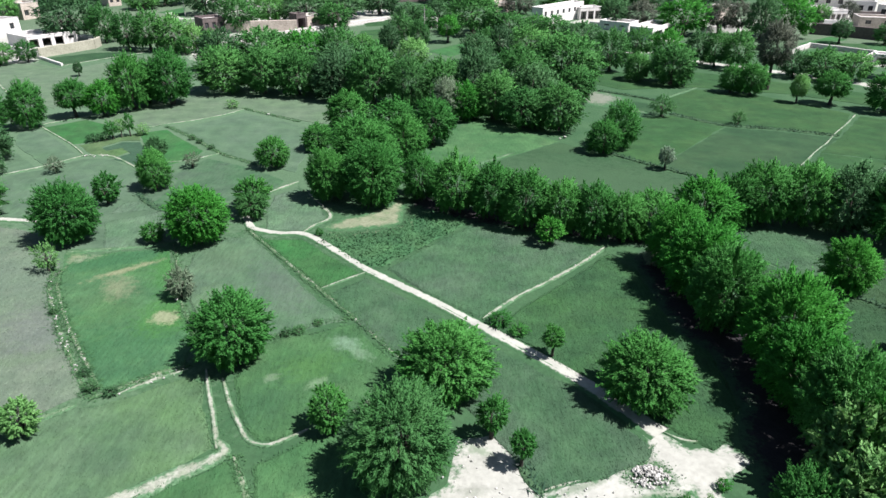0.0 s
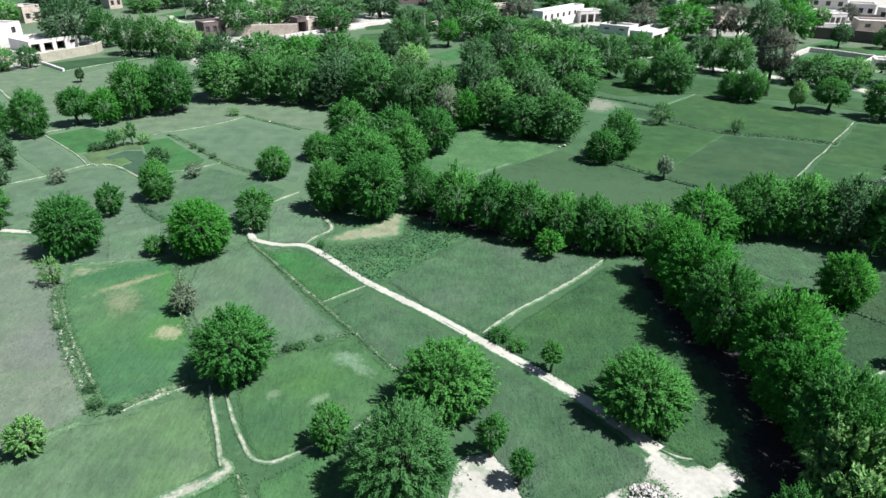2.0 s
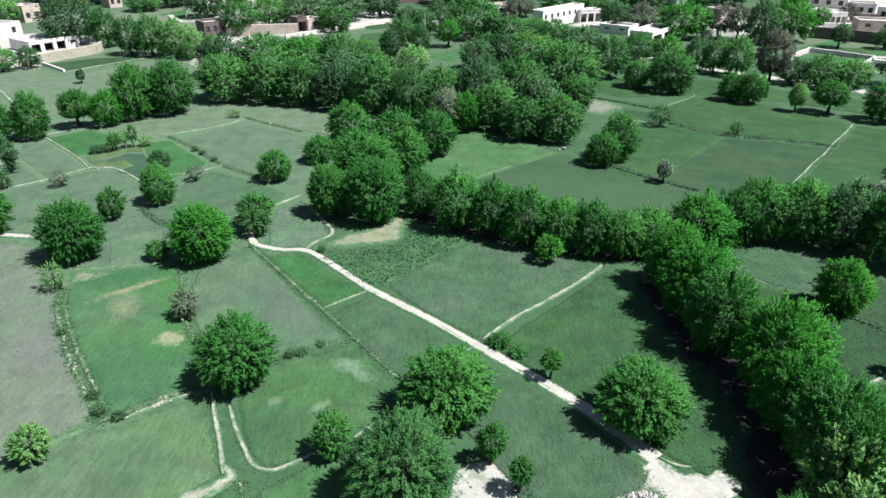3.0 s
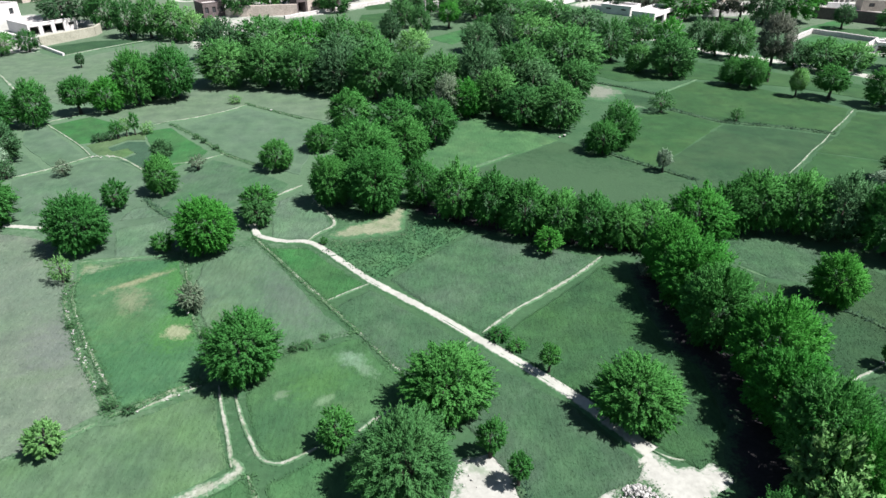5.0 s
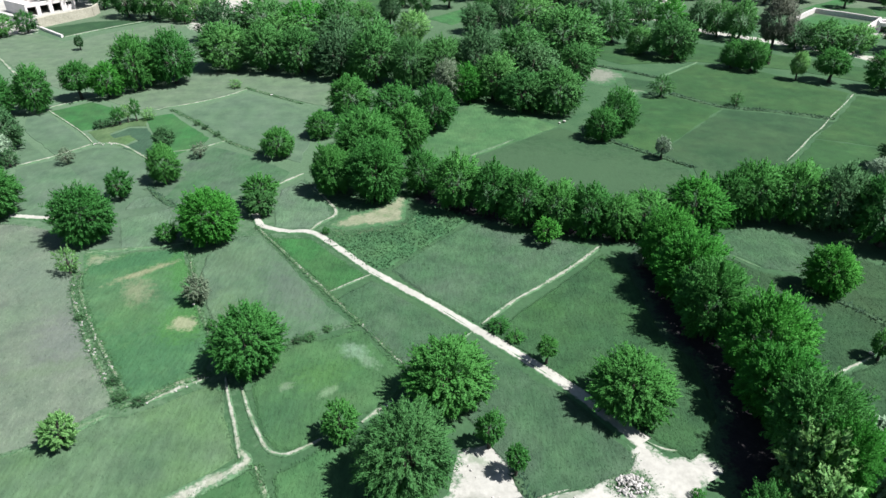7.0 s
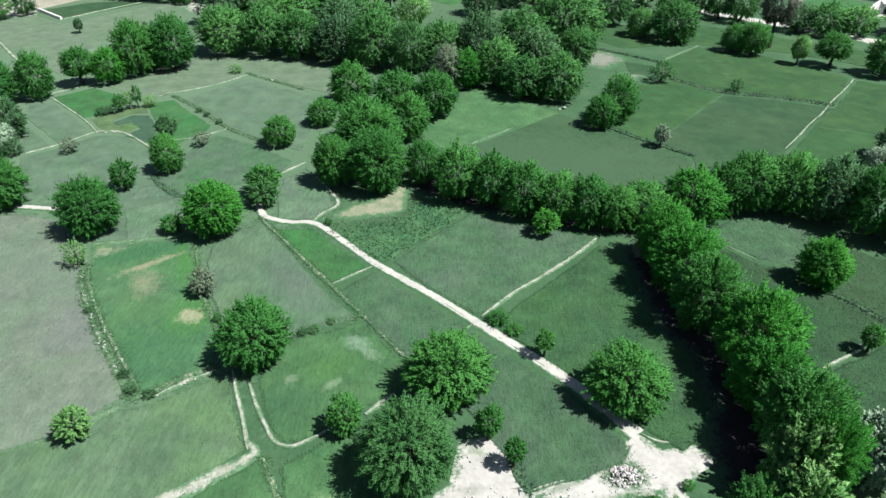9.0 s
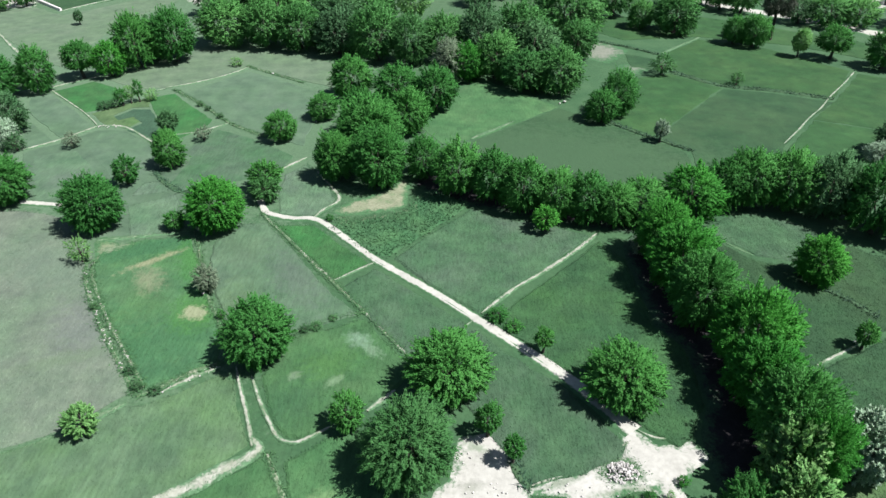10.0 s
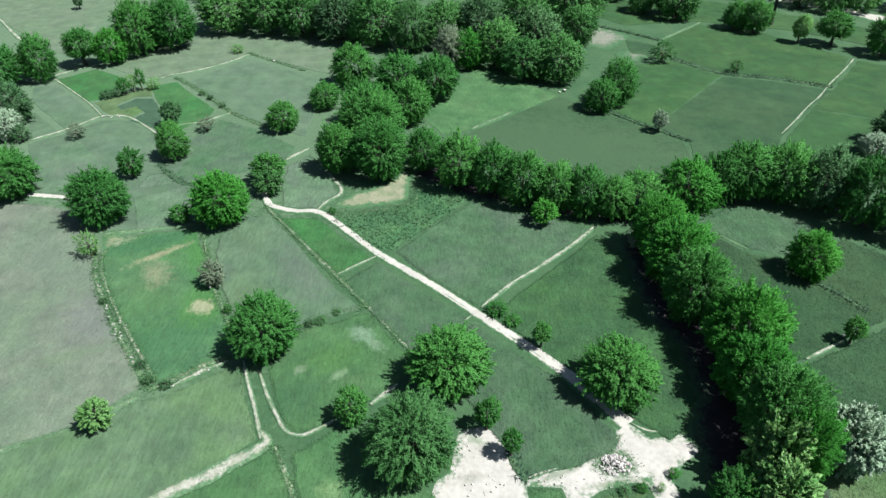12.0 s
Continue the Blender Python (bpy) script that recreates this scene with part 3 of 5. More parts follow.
def strip(kind, width, *points):
    name, material, rise, words = STRIPS[kind]
    mid = smooth_line(points, 0.25)
    ahead = np.gradient(mid, axis=0)
    ahead /= np.linalg.norm(ahead, axis=1)[:, None] + 1e-9
    side = np.stack((-ahead[:, 1], ahead[:, 0]), 1)
    cuts = (-0.85, -0.66, -0.5, -0.36, -0.2, -0.04, 0.12, 0.3, 0.5, 0.66, 0.85)
    lift = (-0.1, 0.72, 0.9, 0.95, 1.0, 1.0, 1.0, 0.97, 0.9, 0.72, -0.1)
    verts, faces, rims = [], [], []
    for i, p in enumerate(mid):
        taper = min(1.0, 0.35 + 0.65 * min(i, len(mid) - 1 - i) * 0.25 / 1.2) if kind in ("trail", "faint", "bund") else 1.0
        # the footpath broadens towards the yard
        broaden = 1 + 0.35 * max(0.0, min(1.0, (38.0 - p[1]) / 8)) + 0.5 * max(0.0, min(1.0, (28.0 - p[1]) / 3)) if kind == "path" else 1.0
        wide = width * taper * broaden * (1 + wobble(p, 0.5 if kind != "path" else 0.12, 0.45))
        shift = wobble(p, width * 0.15, 0.33)
        # a grassy line between two wheel tracks
        ruts = max(0.0, min(1.0, (43.0 - p[1]) / 2, (p[1] - 26.5) / 2)) * (0.55 + wobble(p, 0.9, 0.35)) if kind == "path" and p[0] > -20 else 0.0
        for c, h in zip(cuts, lift):
            q = p + side[i] * (c * wide + shift + wobble(p + c * 9, min(0.03, 0.12 * width), 3.5))
            verts.append((q[0], q[1], h * rise * (1 + wobble(q, 0.4 if kind in ("bund", "verge") else 0.1, 1.5)) if h > 0 else -0.02))
            rims.append(max(0.0, 1.4 - abs(c) * 1.8) - (max(0.0, ruts) * 0.95 if c == -0.2 else 0.0))
    k = len(cuts)
    for i in range(len(mid) - 1):
        for j in range(k - 1):
            faces.append((i * k + j + 1, i * k + j, (i + 1) * k + j, (i + 1) * k + j + 1))
    me = quads(name, verts, faces)
    rim = me.attributes.new("edge", "FLOAT", "POINT")
    rim.data.foreach_set("value", np.array(rims, np.float32))
    me.materials.append(material)
    ob = tagged(new(name, me), words, name.replace("_", " "), "", "structure")
    if kind in ("bund", "trail", "verge", "faint"):
        n = int(len(mid) * 0.55 * (30 if kind == "bund" else 20 if kind == "verge" else 12))
        at = rng.integers(0, len(mid), n)
        off = rng.normal(0, 0.45 if kind == "bund" else 0.32 if kind == "verge" else 0.2, n) * width
        if kind in ("trail", "faint"):
            # flat grass that frays the edges of the bare earth
            off = np.sign(off) * (np.abs(off) + 0.3 * width)
        q = mid[at] + side[at] * off[:, None] + rng.normal(0, 0.15, (n, 2))
        v = blades(q, 0.075, 0.02, 0.06, 4.0) if kind in ("trail", "faint") else blades(q, 0.08, 0.07, 0.09, 2.0) if kind != "verge" else blades(q, 0.06, 0.2, 0.12, 1.2)
        mesh_part("grass_blades", blade_mesh("grass_blades", v), CROPS["dark" if kind == "verge" else "meadow"], ob)
        tagged(ob.children[-1], kind="stuff")


# ---- trees ----
def tube(bm, line, radii, sides=7):
    rings = []
    for i, (p, r) in enumerate(zip(line, radii)):
        d = (Vector(line[min(i + 1, len(line) - 1)]) - Vector(line[max(i - 1, 0)])).normalized()
        turn = d.to_track_quat("Z", "X").to_matrix()
        rings.append([bm.verts.new(Vector(p) + turn @ Vector((math.cos(a) * r, math.sin(a) * r, 0))) for a in (2 * math.pi * k / sides for k in range(sides))])
    for a, b in zip(rings, rings[1:]):
        for k in range(sides):
            bm.faces.new((a[k], a[(k + 1) % sides], b[(k + 1) % sides], b[k]))
    bm.faces.new(rings[-1])


def wood_mesh(seed, r, tall, gap):
    g = random.Random(seed)
    bm = bmesh.new()
    thick = 0.045 * tall + 0.02
    fork = tall * max(gap, 0.12) * 1.1
    sway = (g.uniform(-0.06, 0.06) * tall, g.uniform(-0.06, 0.06) * tall)
    tube(bm, [(0, 0, -0.1), (sway[0] * 0.3, sway[1] * 0.3, fork * 0.5), (sway[0], sway[1], fork)], [thick * 1.35, thick, thick * 0.85])
    for i in range(7):
        a = i * 2.4 + g.uniform(-0.4, 0.4)
        reach = r * g.uniform(0.3, 0.6) if i else 0.1
        up = tall * (g.uniform(0.42, 0.66) if i else 0.72)
        end = (math.cos(a) * reach, math.sin(a) * reach, up)
        middle = (sway[0] + end[0] * 0.45, sway[1] + end[1] * 0.45, fork + (up - fork) * 0.6)
        tube(bm, [(sway[0], sway[1], fork * 0.92), middle, end], [thick * 0.5, thick * 0.24, thick * 0.06], 5)
    me = bpy.data.meshes.new("trunk")
    bm.to_mesh(me)
    bm.free()
    for f in me.polygons:
        f.use_smooth = True
    me.materials.append(BARK)
    return me


def crown_mesh(seed, r, tall, gap, shoots, leaves, leaf, wide=0.55, limbs=11, droop=0.25, depth=0.5, rough=0.08, tuck=0.14, form=0.36, spray=0.75):
    """Long leafy shoots that fan out from the limbs of a low fork to an uneven dome."""
    g = np.random.default_rng(seed)
    z0 = tall * gap
    zc = z0 + (tall - z0) * 0.42
    above, below = tall - zc, zc - z0
    fork = np.array((0, 0, z0 + (tall - z0) * 0.2))

    def dome(d):
        """The crown's reach from its middle in the directions d."""
        k = np.where(d[..., 2:] > 0, above, below)
        return 1 / np.sqrt((d[..., :2] ** 2).sum(-1, keepdims=True) / r ** 2 + d[..., 2:] ** 2 / k ** 2)

    # limbs, each with a lobe of its own length
    i = np.arange(limbs) + 0.5
    up = np.clip(1 - 1.55 * i / limbs + g.normal(0, 0.08, limbs), -0.75, 1)
    a = np.pi * (1 + 5 ** 0.5) * i + g.normal(0, 0.3, limbs)
    flat = np.sqrt(1 - up ** 2)
    lobe = np.stack((np.cos(a) * flat, np.sin(a) * flat, up), 1)
    stretch = np.clip(g.normal(1.0, rough * 0.9, limbs), 0.8, 1.14)
    # shoots over the whole dome, drawn towards the nearest limb
    i = np.arange(shoots) + 0.5
    up = np.clip(1 - 1.84 * i / shoots + g.normal(0, 0.05, shoots), -0.86, 1)
    a = np.pi * (1 + 5 ** 0.5) * i + g.normal(0, 0.25, shoots)
    flat = np.sqrt(1 - up ** 2)
    d = np.stack((np.cos(a) * flat, np.sin(a) * flat, up), 1)
    close = d @ lobe.T
    own = close.argmax(1)
    d = d + lobe[own] * spray * np.clip(g.normal(0.6, 0.35, shoots), 0, 1.2)[:, None]
    d /= np.linalg.norm(d, axis=1)[:, None]
    near = (d * lobe[own]).sum(1)
    reach = stretch[own] * (0.84 + 0.18 * np.clip((near - 0.7) / 0.28, 0, 1)) * np.clip(g.normal(1.0, rough, shoots), 0.7, 1.2)
    broad = g.normal(0, 1, (6, 3))
    broad /= np.linalg.norm(broad, axis=1)[:, None]
    reach *= 0.92 + 0.1 * np.clip(((d @ broad.T).max(axis=1) - 0.5) / 0.45, 0, 1)
    waist = np.where(d[:, 2] < 0.05, 1.0 + tuck * (d[:, 2] - 0.05), 1.0)
    tip = d * dome(d) * reach[:, None]
    tip[:, :2] *= waist[:, None]
    tip += np.array((0, 0, zc))
    root = fork + (lobe[own] * dome(lobe[own]) * 0.3 + np.array((0, 0, zc)) - fork) * g.uniform(0.4, 1.3, shoots)[:, None]
    run = tip - root
    long = np.linalg.norm(run, axis=1)[:, None]
    u = depth + (1.02 - depth) * g.random((shoots, leaves)) ** 0.8
    curve = (g.normal(0, 0.09, (shoots, 1, 3)) + np.array((0, 0, 0.1 - droop * 0.3))) * long[:, None, :]
    p = root[:, None, :] + run[:, None, :] * u[..., None] + curve * (u[..., None] * (1.6 - u[..., None]) - 0.6 * u[..., None]) * 1.6
    slim = (1.42 - u[..., None]) * 0.042 * r
    p += g.normal(0, 1.0, p.shape) * slim
    p[..., 2] = np.maximum(p[..., 2] - droop * 0.1 * above * np.maximum(u - 0.75, 0) * 4, 0.05 + 0.12 * g.random(p.shape[:2]))
    n = shoots * leaves
    p = p.reshape(n, 3)
    along = np.repeat(run / long, leaves, 0)
    axis = along + g.normal(0, 0.36, (n, 3)) + np.array((0, 0, -droop * 0.7))
    axis /= np.linalg.norm(axis, axis=1)[:, None]
    face = along * 0.35 + np.array((0, 0, 0.75)) + g.normal(0, 0.42, (n, 3))
    side = np.cross(face, axis)
    side /= np.linalg.norm(side, axis=1)[:, None] + 1e-6
    up_n = np.cross(axis, side)
    size = leaf * (0.6 + 0.8 * g.random(n))[:, None]
    # one pointed triangle a leaf
    v = np.empty((n, 3, 3))
    v[:, 0] = p - axis * size * 0.5 - side * size * wide * 0.5
    v[:, 1] = p - axis * size * 0.5 + side * size * wide * 0.5
    v[:, 2] = p + axis * size * 0.5
    v[..., 2] = np.maximum(v[..., 2], 0.03)
    round_out = (p - np.array((0, 0, zc))) / np.array((r, r, (above + below) / 2)) ** 2
    round_out /= np.linalg.norm(round_out, axis=1)[:, None] + 1e-6
    up_n *= np.where((up_n * round_out).sum(1) < 0, -1.0, 1.0)[:, None]
    shade = form * round_out + (1.15 - form) * up_n
    shade /= np.linalg.norm(shade, axis=1)[:, None] + 1e-6
    turned = (np.cross(v[:, 1] - v[:, 0], v[:, 2] - v[:, 1]) * round_out).sum(1) < 0
    v[turned] = v[turned][:, ::-1]
    return quads("crown", v.reshape(-1, 3), np.arange(n * 3).reshape(n, 3), np.repeat(shade, 3, 0))


# radius, height, shoots, leaves on a shoot, leaf length
CLASSES = {"near": (2.6, 4.9, 1300, 33, 0.172), "mid": (3.0, 5.6, 820, 24, 0.24), "far": (3.6, 6.6, 460, 18, 0.35), "small": (1.0, 2.4, 360, 26, 0.125), "shrub": (0.8, 1.7, 190, 18, 0.105)}
LOBES = {"near": 120, "mid": 60, "far": 28, "small": 32, "shrub": 18}
VARIANTS = {"near": 5, "mid": 6, "far": 5, "small": 4, "shrub": 3}
SPECIES = {
    "green": ("broad-crowned green leafy tree", "tree"), "lime": ("fresh bright green leafy tree", "tree"), "dark": ("dark green dense tree", "tree"),
    "pale": ("soft pale-green feathery tree", "tree"), "olive": ("thin yellow-green shrubby tree", "tree"), "silver": ("silvery white-leaved tree", "tree"),
    "brown": ("half-bare grey-brown tree", "tree"), "grey": ("pale grey feathery shrubby tree", "tree"), "fig": ("tree with broad pale-green leaves", "tree"),
}
PLACES = {"lone": "standing at the edge of a field", "west": "in a row along the field edge", "belt": "in the tree belt before the village", "grove": "in the grove beside the path", "hedge": "in the hedgerow between two fields", "field": "standing alone in a green field"}
meshes, turns = {}, random.Random(5)


def plant(species, size, place, x, y, r, tall, gap):
    r0, h0, shoots, leaves, leaf = CLASSES[size]
    k = turns.randrange(VARIANTS[size])
    low = 0.05 if gap < 0.1 else 0.24 if gap < 0.28 else 0.38
    key = (size, k, low, species == "fig", species in ("pale", "brown", "grey"), species == "olive", species == "silver" and size == "near")
    if key not in meshes:
        seed = 100 * k + len(size) * 7 + int(low * 100)
        fig, feathery, silver = key[3], key[4], key[6]
        crown = crown_mesh(seed + 1, r0, h0, low, shoots // 3 if fig else shoots // 2 if silver else shoots, leaves * 2 // 3 if key[5] and size == "shrub" else leaves, leaf * (2.0 if fig else 1.5 if silver else 1.0), 0.95 if fig else 0.75 if silver else 0.34 if feathery else 0.44, limbs=LOBES[size] + 5 * k, droop=0.5 if feathery else 0.2, rough=0.15 if size == "shrub" else 0.08, tuck=-0.05 if size in ("mid", "far") and low < 0.1 else 0.14, form=0.62 if size in ("mid", "far") else 0.46, spray=0.4 if size in ("mid", "far") else 0.5)
        meshes[key] = (wood_mesh(seed, r0, h0, low), crown)
    wood, crown = meshes[key]
    leafy = "belt" if place == "belt" and species == "green" else species
    skin = (key, leafy)
    if skin not in meshes:
        meshes[skin] = crown.copy()
        meshes[skin].materials.clear()
        meshes[skin].materials.append(LEAVES[leafy])
    words, category = SPECIES[species]
    spread = {"hedge": 1.3 if size == "mid" else 1.03, "belt": 1.22, "grove": 1.1}.get(place, 1.0)
    if size == "shrub":
        name, category, words = "shrub", "shrub", words.replace("tree", "bush").replace("shrubby ", "")
    else:
        name = "tree"
    if size == "shrub" and species == "dark":
        r, tall = r * 1.15, tall * 0.75
    m = Matrix.LocRotScale((x, y, 0), Euler((0, 0, turns.uniform(0, 6.28))), (r / r0 * 0.9 * spread, r / r0 * 0.9 * spread, tall / h0 * (0.9 if place == "hedge" and size == "mid" else 0.96)))
    ob = thing(name, m, words + " " + PLACES[place], category, {"lone": "field trees", "west": "western tree row", "belt": "village tree belt", "grove": "path grove", "hedge": "hedgerow trees", "field": "field trees"}[place])
    mesh_part("trunk", wood, None, ob)
    mesh_part("crown", meshes[skin], None, ob)


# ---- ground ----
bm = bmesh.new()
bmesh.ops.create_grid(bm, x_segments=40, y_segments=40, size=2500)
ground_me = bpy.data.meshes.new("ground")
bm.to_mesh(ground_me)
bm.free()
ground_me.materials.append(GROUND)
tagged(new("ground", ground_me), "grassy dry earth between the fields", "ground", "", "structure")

bare_patch("yard", (10.0, 25.3), (10.6, 25.4), (11.2, 24.6), (11.9, 23.6), (12.8, 23.7), (13.3, 23.6), (13.8, 24.2), (14.1, 23.6), (14.7, 22.9), (13.6, 22.3), (13.0, 21.6), (12.4, 21.0), (12.6, 19.9), (12.3, 17.4), (11.2, 17.4), (11.4, 19.9), (11.2, 20.9), (10.0, 20.9), (8.4, 20.4), (7.4, 19.8), (6.8, 19.5), (6.5, 20.6), (4.6, 20.7), (4.4, 21.0), (6.7, 21.8), (8.5, 22.6), (10.1, 23.5), (10.2, 24.4))
bare_patch("yard", (-1.2, 17.4), (-0.7, 19.8), (-0.4, 20.8), (0.4, 21.4), (0.7, 23.0), (0.9, 24.2), (2.1, 24.4), (2.8, 24.7), (3.1, 24.0), (3.5, 22.8), (3.9, 22.1), (4.3, 21.1), (4.4, 19.8), (4.2, 17.4))
# dark sheets along the hedgerows; the shade there is in their colour
bare_patch("hedgeshade", (14.6, 43.6), (16.0, 45.4), (19.0, 44.5), (19.2, 38.0), (20.0, 31.0), (21.0, 25.0), (21.0, 18.0), (14.6, 18.0), (14.6, 22.8), (14.9, 24.6), (16.0, 26.8), (16.0, 31.6), (14.7, 34.0), (14.5, 41.5))
bare_patch("hedgeshade", (-3.0, 53.5), (1.0, 50.4), (5.5, 48.6), (12.0, 46.4), (16.0, 45.4), (17.0, 48.5), (9.0, 49.6), (2.0, 53.5), (-2.0, 56.5))
bare_patch("dry", (-7.8, 48.3), (-8.8, 48.2), (-9.6, 48.7), (-8.6, 50.2), (-7.1, 51.0), (-5.2, 52.6), (-3.9, 54.5), (-3.2, 54.1), (-3.5, 52.2), (-3.5, 49.7), (-4.9, 48.9))
bare_patch("fallow", (21.5, 96.6), (23.8, 94.8), (25.6, 92.4), (22.0, 87.9), (19.9, 89.9))
bare_patch("fallow", (23.8, 85.6), (27.2, 86.9), (25.6, 83.5))
bare_patch("dry", (-27.3, 41.5), (-28.4, 43.9), (-28.0, 44.5), (-26.3, 43.4), (-27.1, 42.4), (-26.7, 41.5))
bare_patch("dry", (-17.6, 27.9), (-16.3, 29.0), (-14.8, 29.8), (-14.5, 30.1), (-14.6, 29.7), (-16.0, 28.6))
bare_patch("yard", (-101.5, 144.0), (-91.3, 151.5), (-73.5, 143.3), (-66.9, 129.7), (-72.2, 120.0), (-71.1, 115.3), (-76.4, 114.2), (-81.0, 112.4))
bare_patch("yard", (-54.4, 141.7), (-46.9, 131.3), (-39.9, 114.5), (-44.4, 119.1), (-48.6, 126.7))
bare_patch("yard", (-59.3, 169.2), (-53.0, 169.4), (-45.4, 145.3), (-43.7, 152.7), (-37.7, 138.8), (-41.1, 126.9))
bare_patch("yard", (-43.3, 151.2), (-31.5, 148.5), (-13.0, 166.8), (-14.8, 191.3), (-48.2, 169.5))
bare_patch("yard", (31.0, 166.2), (41.5, 153.3), (47.6, 138.1), (53.6, 155.1), (46.2, 172.1), (36.6, 173.7))
bare_patch("yard", (58.3, 153.7), (71.2, 154.0), (79.3, 173.0), (64.9, 172.6))
bare_patch("yard", (85.6, 159.9), (100.8, 140.6), (131.7, 174.4), (158.3, 239.7), (124.7, 238.5))
bare_patch("yard", (75.5, 119.9), (87.0, 131.8), (90.1, 124.2), (79.7, 114.4), (74.8, 115.2))

strip("path", .54, (-16.7, 50.8), (-16.0, 49.2), (-15.3, 48.3), (-13.1, 47.6), (-11.2, 47.4), (-9.0, 45.5), (-5.4, 41.5), (-1.2, 37.8), (2.4, 34.3), (5.1, 31.6), (7.6, 29.1), (10.0, 26.0), (10.9, 24.7))
strip("path", .5, (-38.2, 50.2), (-36.3, 50.0), (-33.5, 49.6))
strip("trail", 0.26, (2.6, 35.1), (5.0, 37.7), (7.6, 40.0), (10.2, 42.5), (12.7, 45.3))
strip("bund", 0.24, (-15.9, 48.3), (-14.6, 46.7), (-11.1, 42.2), (-8.3, 38.6), (-5.4, 35.0), (-2.9, 31.6), (-1.8, 30.2))
strip("trail", .2, (-15.0, 47.2), (-12.75, 44.3), (-10.35, 41.25), (-8.35, 38.75))
strip("trail", 0.16, (-8.4, 38.75), (-7.1, 39.85), (-5.5, 41.1))
strip("trail", 0.14, (2.1, 34.4), (1.6, 33.9), (1.1, 33.3))
strip("trail", 0.27, (-8.3, 38.6), (-6.2, 36.0), (-4.85, 34.25), (-3.4, 32.3), (-1.9, 30.3))
strip("trail", 0.36, (-11.2, 47.7), (-10.7, 48.9), (-9.5, 50.8), (-10.7, 53.3), (-12.3, 56.0))
strip("trail", 0.36, (-16.0, 56.3), (-15.0, 57.6), (-13.8, 59.0))
strip("bund", .22, (-27.9, 41.4), (-27.4, 39.7), (-26.4, 37.8), (-24.4, 34.8), (-23.0, 32.8), (-20.6, 29.7), (-19.0, 27.6))
strip("bund", .2, (-27.3, 41.2), (-26.9, 39.7), (-25.0, 36.6), (-23.2, 34.0), (-21.8, 32.2), (-19.8, 29.7), (-18.5, 28.0))
strip("trail", 0.13, (-26.9, 39.5), (-25.0, 36.6), (-23.2, 34.0), (-21.8, 32.2), (-19.9, 29.8))
strip("bund", 0.3, (-18.7, 27.3), (-17.6, 27.9), (-16.1, 29.2), (-14.4, 30.2))
strip("trail", 0.22, (-17.4, 27.5), (-16.0, 28.7), (-14.3, 29.8))
strip("faint", 0.34, (-27.2, 22.3), (-25.6, 22.7), (-23.9, 23.3), (-22.1, 24.3), (-19.1, 26.8))
strip("trail", 0.62, (-17.8, 18.3), (-15.9, 19.7), (-13.6, 20.9), (-12.3, 21.8), (-10.9, 22.8), (-10.4, 23.5), (-10.9, 24.2))
strip("trail", 0.25, (-13.3, 29.8), (-12.5, 27.8), (-11.7, 26.0), (-10.8, 23.6))
strip("trail", 0.21, (-12.1, 29.0), (-11.0, 26.7), (-10.1, 25.2), (-9.4, 24.2), (-8.4, 23.9), (-7.3, 24.5), (-6.6, 25.0))
strip("trail", 0.40, (-4.6, 26.2), (-3.8, 27.0), (-3.0, 27.8))
strip("bund", .25, (-9.8, 23.1), (-8.7, 20.9), (-7.9, 19.2))
strip("faint", 0.32, (-28.4, 44.1), (-26.0, 44.6), (-22.9, 45.3), (-21.2, 45.7))
strip("bund", 0.22, (-21.0, 45.7), (-19.7, 42.9), (-17.7, 37.9), (-15.7, 34.2), (-14.4, 31.9))
strip("bund", 0.2, (-10.4, 32.9), (-9.1, 33.7), (-7.6, 34.6), (-5.7, 35.2))
strip("trail", 0.33, (-43.4, 60.6), (-40.8, 62.9), (-38.1, 66.5))
strip("trail", 0.27, (-38.1, 66.5), (-34.9, 66.2), (-30.4, 62.2))
strip("trail", 0.19, (-38.1, 66.5), (-41.4, 70.3), (-48.5, 77.1))
strip("trail", 0.38, (-49.2, 77.5), (-47.2, 79.7), (-44.8, 81.6))
strip("trail", 0.19, (-38.0, 76.1), (-36.1, 76.6), (-34.4, 77.7))
strip("trail", 0.33, (-34.7, 77.9), (-32.0, 79.4), (-28.5, 82.2), (-26.0, 85.7))
strip("bund", .18, (-26.4, 85.7), (-22.0, 82.6), (-17.8, 79.6))
strip("bund", .22, (-33.3, 77.2), (-28.7, 72.8), (-23.9, 67.4), (-19.0, 63.8))
strip("trail", 0.27, (-29.2, 64.2), (-27.2, 64.8), (-26.4, 65.1), (-23.9, 67.4))
strip("trail", 0.38, (-71.9, 104.4), (-67.5, 99.7), (-63.1, 94.6), (-59.5, 90.6))
strip("verge", 0.40, (-27.8, 55.7), (-26.4, 54.0), (-24.9, 52.5), (-23.3, 51.9))
strip("trail", 0.15, (54.0, 84.0), (51.0, 80.3), (48.0, 76.9), (46.6, 75.3), (44.0, 72.0), (41.3, 69.1), (38.4, 65.6), (35.5, 62.3))
strip("verge", 0.3, (17.7, 68.4), (22.0, 63.9), (25.3, 60.7))
strip("verge", 0.5, (30.0, 83.8), (34.7, 79.0), (40.7, 77.2), (46.5, 74.6))
strip("faint", .34, (2.8, 63.4), (5.0, 65.4), (7.8, 68.0))
strip("faint", 0.32, (30.6, 91.3), (34.3, 94.9), (38.3, 98.7))
strip("verge", 0.25, (21.7, 97.3), (26.3, 94.1), (30.0, 90.8))
strip("faint", 0.24, (23.0, 43.9), (23.6, 43.2), (24.5, 42.2))
